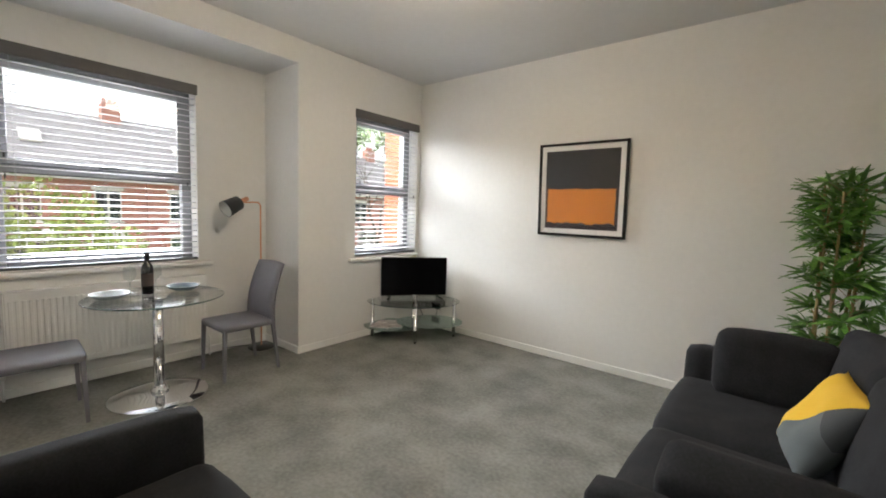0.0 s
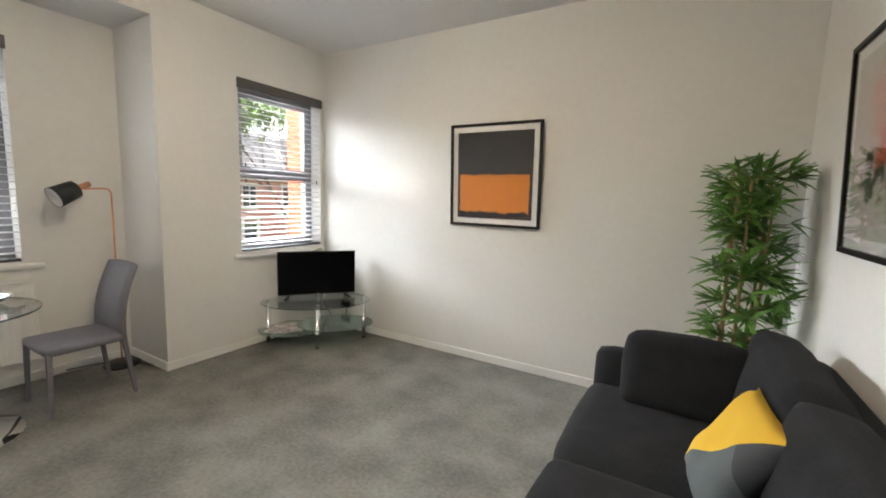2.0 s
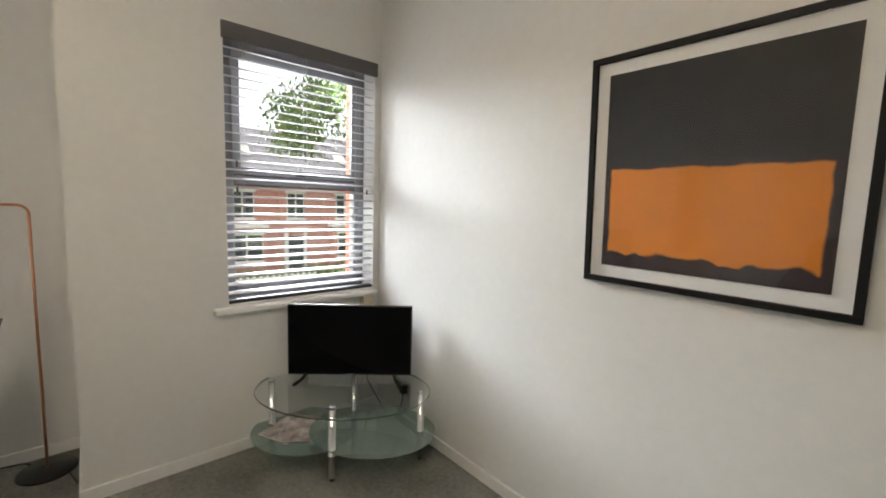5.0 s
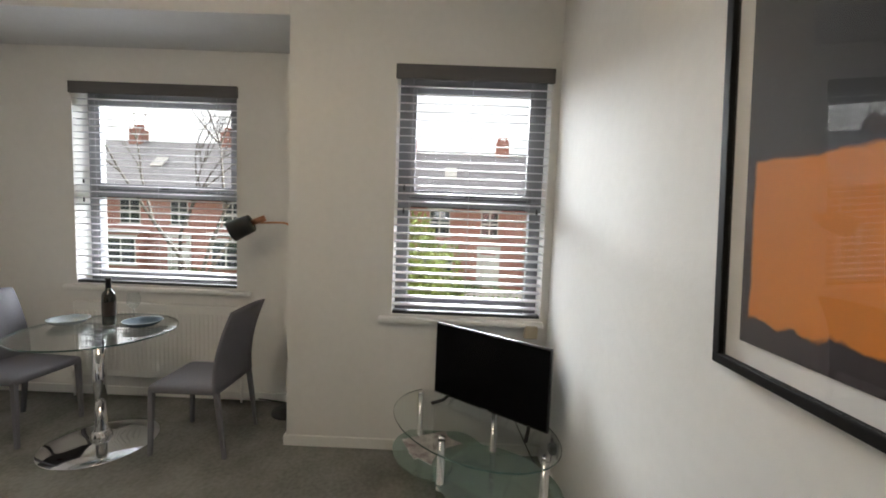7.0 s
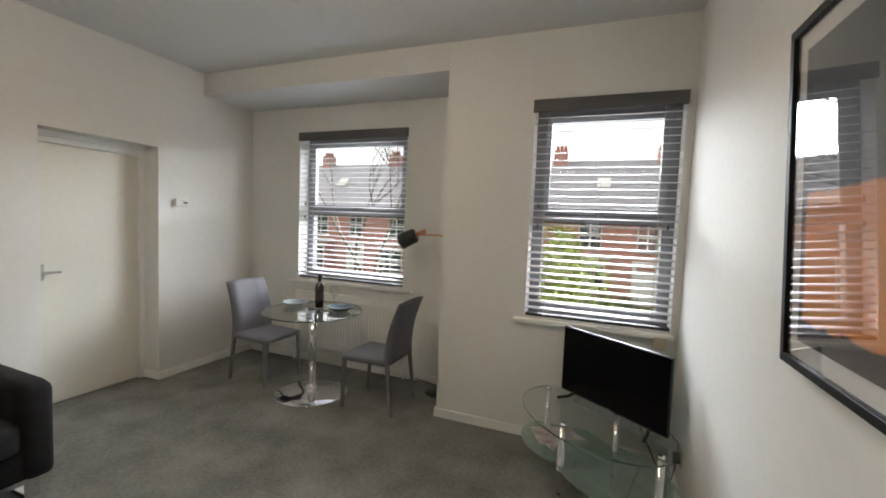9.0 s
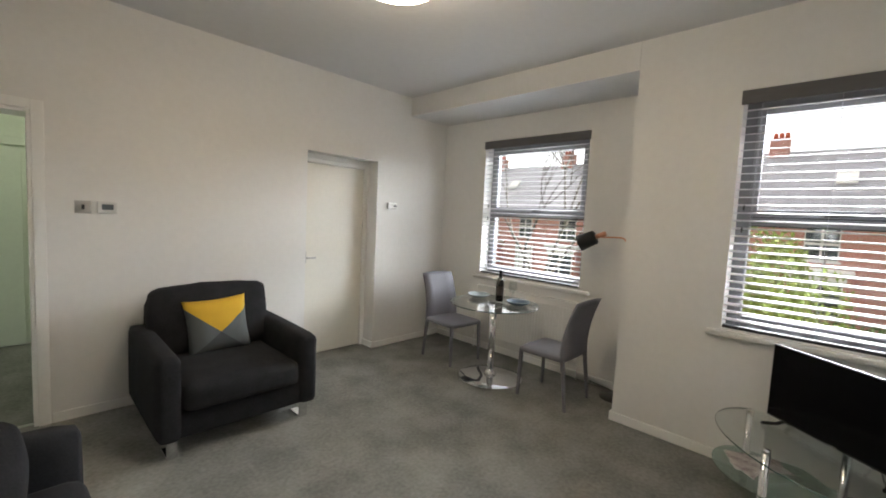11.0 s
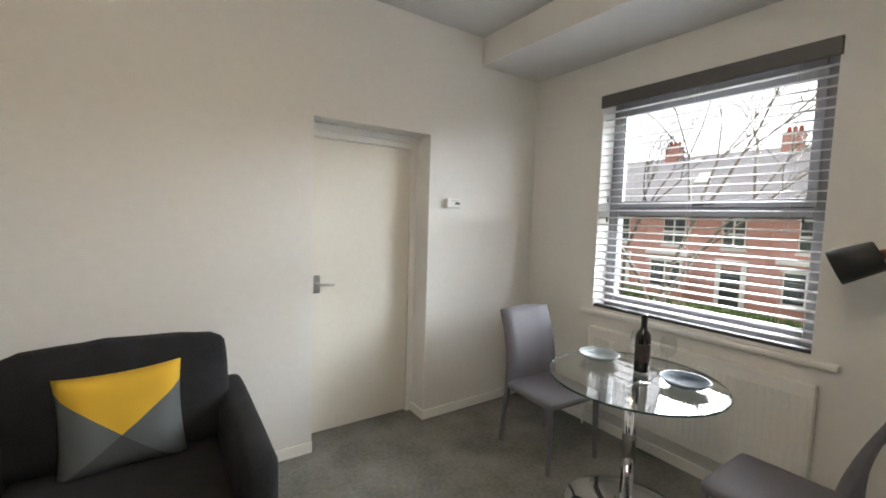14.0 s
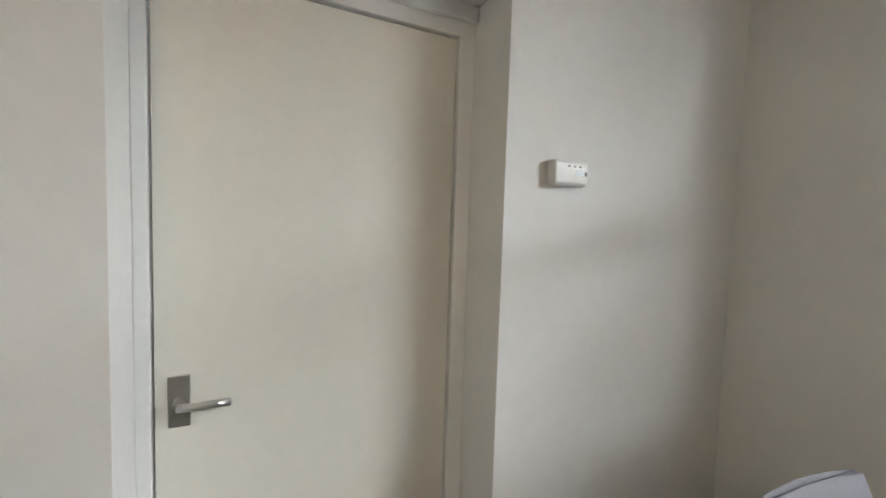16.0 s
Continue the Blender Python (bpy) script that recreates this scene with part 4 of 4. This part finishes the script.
for i in range(150):
    c0, c1 = canes[i % 6]
    k = 0.16 + 0.84 * rnd.random() ** 0.62
    p = c0.lerp(c1, k)
    a = rnd.uniform(0, 2 * math.pi)
    reach = rnd.uniform(0.03, 0.16) * (1.1 - 0.5 * k)
    tip = p + Vector((math.cos(a) * reach, math.sin(a) * reach, rnd.uniform(0.0, 0.10)))
    tip.x = min(tip.x, XE - PX - 0.09)
    tip.y = min(tip.y, YN - PY - 0.09)
    for j in range(rnd.randint(6, 9)):
        spots.append((tip, a + rnd.uniform(-1.5, 1.5), rnd.uniform(-28, 55), rnd.uniform(0.75, 1.35), rnd.uniform(-40, 40)))
twig = bmesh.new()
for i in range(0, len(spots), 6):
    tip = spots[i][0]
    p = min((c0.lerp(c1, max(0, min(1, (tip.z - 0.06 - c0.z) / (c1.z - c0.z)))) for c0, c1 in canes), key=lambda v: (v - tip).length)
    tube(twig, p, tip, 0.0022, 0.0014, 5)
part("branching", twig, CANE, pt, "thin side twigs")["kind"] = "stuff"
rest = bmesh.new()
for i, (p, a, e, s, roll) in enumerate(spots):
    m = Matrix.Translation(p) @ Euler((0, 0, a - math.pi / 2)).to_matrix().to_4x4() @ pose(0, 0, 0, e, roll, 0) @ Matrix.Scale(s, 4)
    if (m @ Vector((0, 0.122, 0))).x > XE - PX - 0.01 or (m @ Vector((0, 0.122, 0))).y > YN - PY - 0.01:
        m = m @ Matrix.Scale(0.4, 4)
    if i % 6 == 0 and i < 1700:
        piece("leaf", leaf_me, pt, m)
    else:
        k = len(rest.verts)
        rest.from_mesh(leaf_me)
        rest.verts.ensure_lookup_table()
        for v in rest.verts[k:]:
            v.co = m @ v.co
part("foliage", rest, LEAF, pt, "dense narrow green leaves")["kind"] = "stuff"

# ---- outside ----
GZ0 = -3.0
structure("ground", B(-400, 400, -400, 400, GZ0 - 0.3, GZ0), GRASS, "lawn and verges outside the windows", "ground")
structure("lower_storey", B(XA - T + 0.002, XE + T, -2.3, YN + T, GZ0, -0.125), BRICK, "red brick storey below the flat", "building")
structure("road", B(-17.5, -12.0, -200, 200, GZ0, GZ0 + 0.02), ASPHALT, "grey asphalt street", "road")
for x in (-19.3, -12.0):
    structure("pavement", B(x, x + 1.8, -200, 200, GZ0, GZ0 + 0.12, 0.02), PAVE, "pale concrete pavement along the street", "pavement")
structure("brick_return", B(-4.08, XW - T, 4.33, 4.9, GZ0, 6.0), BRICKO, "orange brick return wall beside the narrow window", "wall")
structure("outer_wall", B(XW - T - 0.02, XW - T + 0.1, 4.91, 9.0, GZ0, 6.0), BRICK, "red brick outer wall", "wall")


def house_window(t, x, y, z, w, h):
    fr = part("window", B(x - 0.02, x + 0.05, y - w / 2, y + w / 2, z, z + h), STONE, t, "white painted window")
    for i in (-1, 1):
        for j in (0, 1):
            part("pane", B(x + 0.05, x + 0.06, y + i * w / 4 - w / 4 + 0.05, y + i * w / 4 + w / 4 - 0.05, z + 0.07 + j * h / 2, z + h / 2 - 0.05 + j * h / 2), DARKGLASS, fr)
    part("lintel", B(x - 0.02, x + 0.08, y - w / 2 - 0.12, y + w / 2 + 0.12, z + h, z + h + 0.2), STONE, t, "pale stone lintel")
    part("sill", B(x - 0.02, x + 0.12, y - w / 2 - 0.1, y + w / 2 + 0.1, z - 0.1, z), STONE, t, "pale stone sill")


def house(y, width, variant):
    xf = -27.0
    t = thing("terraced_house", "two-storey red brick terraced house with slate roof", "house", (0, y, GZ0), 0, "houses across the street")
    h, w = 5.5, width / 2
    part("wall", B(xf - 8, xf, -w, w - 0.02, 0, h), BRICK, t)
    bm = bmesh.new()
    v = [bm.verts.new(p) for p in ((xf + 0.3, -w, h - 0.05), (xf - 4, -w, h + 3.7), (xf - 8.3, -w, h - 0.05), (xf + 0.3, w, h - 0.05), (xf - 4, w, h + 3.7), (xf - 8.3, w, h - 0.05))]
    for q in ((0, 3, 4, 1), (1, 4, 5, 2), (0, 1, 2), (5, 4, 3), (2, 5, 3, 0)):
        bm.faces.new([v[i] for i in q])
    rf = part("roof", bm, SLATE, t, "grey slate roof")
    chim = part("chimney", B(xf - 4.4, xf - 3.6, w - 1.1, w - 0.2, h + 2.9, h + 4.45), BRICK, rf, "red brick chimney stack")
    for k in range(3):
        part("chimney_pot", lathe(bmesh.new(), [(0.0, h + 4.45), (0.13, h + 4.45), (0.10, h + 4.8), (0.0, h + 4.8)], 12, cx=xf - 4.0, cy=w - 0.9 + k * 0.27), BRICKO, chim, "clay chimney pot")
    part("roof_light", moved(B(-0.5, 0.5, -0.4, 0.4, 0, 0.08), pose(xf - 1.9, -w * 0.3, h + 1.95, 0, 40.7, 0)), STONE, rf, "pale roof window")
    part("gutter", B(xf + 0.22, xf + 0.36, -w, w, h - 0.15, h - 0.04), STONE, t, "white gutter")
    house_window(t, xf, -w * 0.48, 3.3, 1.3, 1.6)
    house_window(t, xf, w * 0.48, 3.3, 1.1, 1.6)
    # bay below
    bay = part("bay", B(xf, xf + 0.8, -w * 0.48 - 1.1, -w * 0.48 + 1.1, 0, 2.75), BRICK, t)
    part("bay_roof", B(xf, xf + 0.95, -w * 0.48 - 1.25, -w * 0.48 + 1.25, 2.75, 2.95, 0.05), STONE, t, "pale bay roof")
    house_window(t, xf + 0.8, -w * 0.48, 0.8, 1.8, 1.6)
    dr = part("door", B(xf - 0.02, xf + 0.06, w * 0.48 - 0.5, w * 0.48 + 0.5, 0.1, 2.15), STONE if variant % 2 else DARKGLASS, t, "panelled front door")
    part("door_surround", box(box(B(xf, xf + 0.15, w * 0.48 - 0.72, w * 0.48 - 0.5, 0, 2.5), xf, xf + 0.15, w * 0.48 + 0.5, w * 0.48 + 0.72, 0, 2.5), xf, xf + 0.2, w * 0.48 - 0.75, w * 0.48 + 0.75, 2.5, 2.7), STONE, t, "white porch surround")


for i in range(-4, 9):
    house(-2.0 + i * 6.6, 6.6, i % 3)

rn = random.Random(11)


def leaf_mass(name, label, category, at, size, count, leaf, material, group=""):
    """A bush: short stems and many small leaves with an uneven outline."""
    t = thing(name, label, category, at, 0, group)
    bm = bmesh.new()
    for _ in range(9):
        tube(bm, (0, rn.uniform(-0.3, 0.3) * size[1], 0), (rn.uniform(-0.4, 0.4) * size[0], rn.uniform(-0.45, 0.45) * size[1], size[2] * rn.uniform(0.5, 0.9)), 0.04, 0.012, 6)
    part("stems", bm, BARK, t)
    vs, fs = [], []
    lumps = [(rn.uniform(-0.32, 0.32) * size[0], rn.uniform(-0.42, 0.42) * size[1], rn.uniform(0.2, 0.8) * size[2], rn.uniform(0.2, 0.42)) for _ in range(16)]
    for _ in range(count):
        cx, cy, cz, r = lumps[rn.randrange(16)]
        d = Vector((rn.gauss(0, 1), rn.gauss(0, 1), rn.gauss(0, 1))).normalized() * r * rn.uniform(0.7, 1.05)
        c = Vector((cx + d.x * size[0], cy + d.y * size[1] * 0.6, max(0.03, cz + d.z * size[2] * 0.8)))
        m = Euler((rn.uniform(0, 6), rn.uniform(0, 6), rn.uniform(0, 6))).to_matrix()
        s = leaf * rn.uniform(0.6, 1.4)
        k = len(vs)
        vs += [tuple(c + m @ Vector(p)) for p in ((-s * 0.5, 0, 0), (0, -s * 0.28, s * 0.08), (s * 0.6, 0, 0), (0, s * 0.28, s * 0.08))]
        fs.append((k, k + 1, k + 2, k + 3))
    me = bpy.data.meshes.new("leaves")
    me.from_pydata(vs, [], fs)
    me.materials.append(material)
    ob = new("leaves", me)
    ob.parent = t
    ob["kind"] = "stuff"
    return t


for y, w, h in ((-9, 6, 1.3), (-3, 5, 1.1), (3, 6, 1.5), (10, 5, 1.2), (16, 6, 1.6), (24, 6, 1.3)):
    leaf_mass("hedge", "clipped green garden hedge across the street", "hedge", (-21.2, y, GZ0), (1.4, w, h), 2600, 0.16, HEDGE, "front garden hedges")
leaf_mass("shrub", "leafy yellow-green shrub on the verge", "shrub", (-13.0, 2.5, GZ0), (2.4, 3.0, 4.6), 7000, 0.14, SHRUB)
leaf_mass("shrub", "dark green shrub on the lawn", "shrub", (-12.6, -6.0, GZ0), (1.6, 2.6, 1.5), 2400, 0.13, HEDGE)


def tree(label, at, height, leaves=0, seed=1, spread=0.5):
    r = random.Random(seed)
    t = thing("tree", label, "tree", at)
    bm = bmesh.new()
    tips = []

    def grow(p, d, length, rad, depth):
        q = p + d * length
        mid = p.lerp(q, 0.5) + Vector((r.uniform(-1, 1), r.uniform(-1, 1), 0)) * length * 0.05
        tube(bm, p, mid, rad, rad * 0.86, 7, False), tube(bm, mid, q, rad * 0.86, rad * 0.68, 7, False)
        if depth == 0:
            tips.append(q)
            return
        if depth <= 2:
            tips.append(q)
        for _ in range(r.choice((2, 3, 3))):
            e = (d + Vector((r.uniform(-1, 1), r.uniform(-1, 1), r.uniform(-0.25, 0.55))) * spread * 1.3).normalized()
            grow(q, e, length * r.uniform(0.62, 0.82), rad * 0.62, depth - 1)

    grow(Vector((0, 0, 0)), Vector((0.03, 0.02, 1)).normalized(), height * 0.27, height * 0.009, 7)
    part("trunk", bm, BARK, t, "bare branching trunk")
    if leaves:
        vs, fs = [], []
        for _ in range(leaves):
            c = r.choice(tips) + Vector((r.gauss(0, 0.25), r.gauss(0, 0.25), r.gauss(0, 0.25)))
            m = Euler((r.uniform(0, 6), r.uniform(0, 6), r.uniform(0, 6))).to_matrix()
            s = r.uniform(0.10, 0.22)
            k = len(vs)
            vs += [tuple(c + m @ Vector(p)) for p in ((-s * 0.5, 0, 0), (0, -s * 0.3, 0.02), (s * 0.6, 0, 0), (0, s * 0.3, 0.02))]
            fs.append((k, k + 1, k + 2, k + 3))
        me = bpy.data.meshes.new("crown")
        me.from_pydata(vs, [], fs)
        me.materials.append(HEDGE)
        ob = new("crown", me)
        ob.parent = t
        ob["kind"] = "stuff"
    return t


tree("bare winter street tree with spreading branches", (-10.0, -2.1, GZ0), 9.5, 0, 4)
tree("bare winter street tree with spreading branches", (-20.0, -9.0, GZ0), 12.0, 0, 9)
tree("leafy green tree beyond the street", (-13.5, 12.5, GZ0), 10.0, 14000, 6)


def railing(y0, y1, x):
    t = thing("garden_railing", "white painted garden railing across the street", "railing", (x, y0, GZ0), 0, "garden railings")
    n = int((y1 - y0) / 0.28)
    me = mesh_of("post", B(-0.04, 0.04, -0.05, 0.05, 0, 1.05, 0.01, 1), STONE)
    for i in range(n + 1):
        piece("post", me, t, pose(0, i * 0.28, 0))
    part("rail", B(-0.03, 0.03, 0, y1 - y0, 0.9, 0.98), STONE, t)
    part("rail", B(-0.03, 0.03, 0, y1 - y0, 0.2, 0.28), STONE, t)


railing(4.5, 11, -19.8)


def car(label, at, paint):
    """Parked hatchback seen side on, along y."""
    t = thing("parked_car", label, "car", at, 0, "parked cars")
    prof = ((-2.0, 0.35), (-2.05, 0.75), (-1.2, 0.92), (-0.55, 1.42), (0.9, 1.45), (1.75, 0.98), (2.0, 0.9), (2.05, 0.4))
    bm = bmesh.new()
    a, b = [[bm.verts.new((s * (0.85 if z < 1.2 else 0.66), y, z)) for y, z in prof] for s in (-1, 1)]
    n = len(prof)
    for i in range(n):
        bm.faces.new((a[i], a[(i + 1) % n], b[(i + 1) % n], b[i]))
    bm.faces.new(a[::-1]), bm.faces.new(b)
    bmesh.ops.recalc_face_normals(bm, faces=bm.faces[:])
    bmesh.ops.bevel(bm, geom=bm.edges[:], offset=0.05, segments=2, affect="EDGES")
    part("body", bm, paint, t)
    for s in (-1, 1):
        part("side_window", moved(B(-0.01, 0.01, -0.75, 1.1, -0.16, 0.16, 0.005), pose(s * 0.79, 0, 1.15, 0, -s * 22, 0)), DARKGLASS, t, "dark side glass")
        for y in (-1.25, 1.3):
            w = part("wheel", moved(lathe(bmesh.new(), [(0.0, -0.1), (0.30, -0.1), (0.32, -0.06), (0.32, 0.06), (0.30, 0.1), (0.0, 0.1)], 24), pose(s * 0.8, y, 0.32, 0, 90, 0)), SEAL, t, "black tyre")
            part("rim", moved(lathe(bmesh.new(), [(0.0, -0.11), (0.19, -0.11), (0.2, 0.11), (0.0, 0.11)], 18), pose(s * 0.8, y, 0.32, 0, 90, 0)), STEEL, w, "steel rim")


car("silver parked hatchback at the kerb", (-16.4, 8.0, GZ0 + 0.02), mat("silver_car_paint", (0.45, 0.46, 0.48), 0.3, 0.6, coat=0.6))
car("dark blue parked hatchback at the kerb", (-16.4, 1.5, GZ0 + 0.02), mat("dark_car_paint", (0.03, 0.04, 0.07), 0.3, 0.3, coat=0.6))
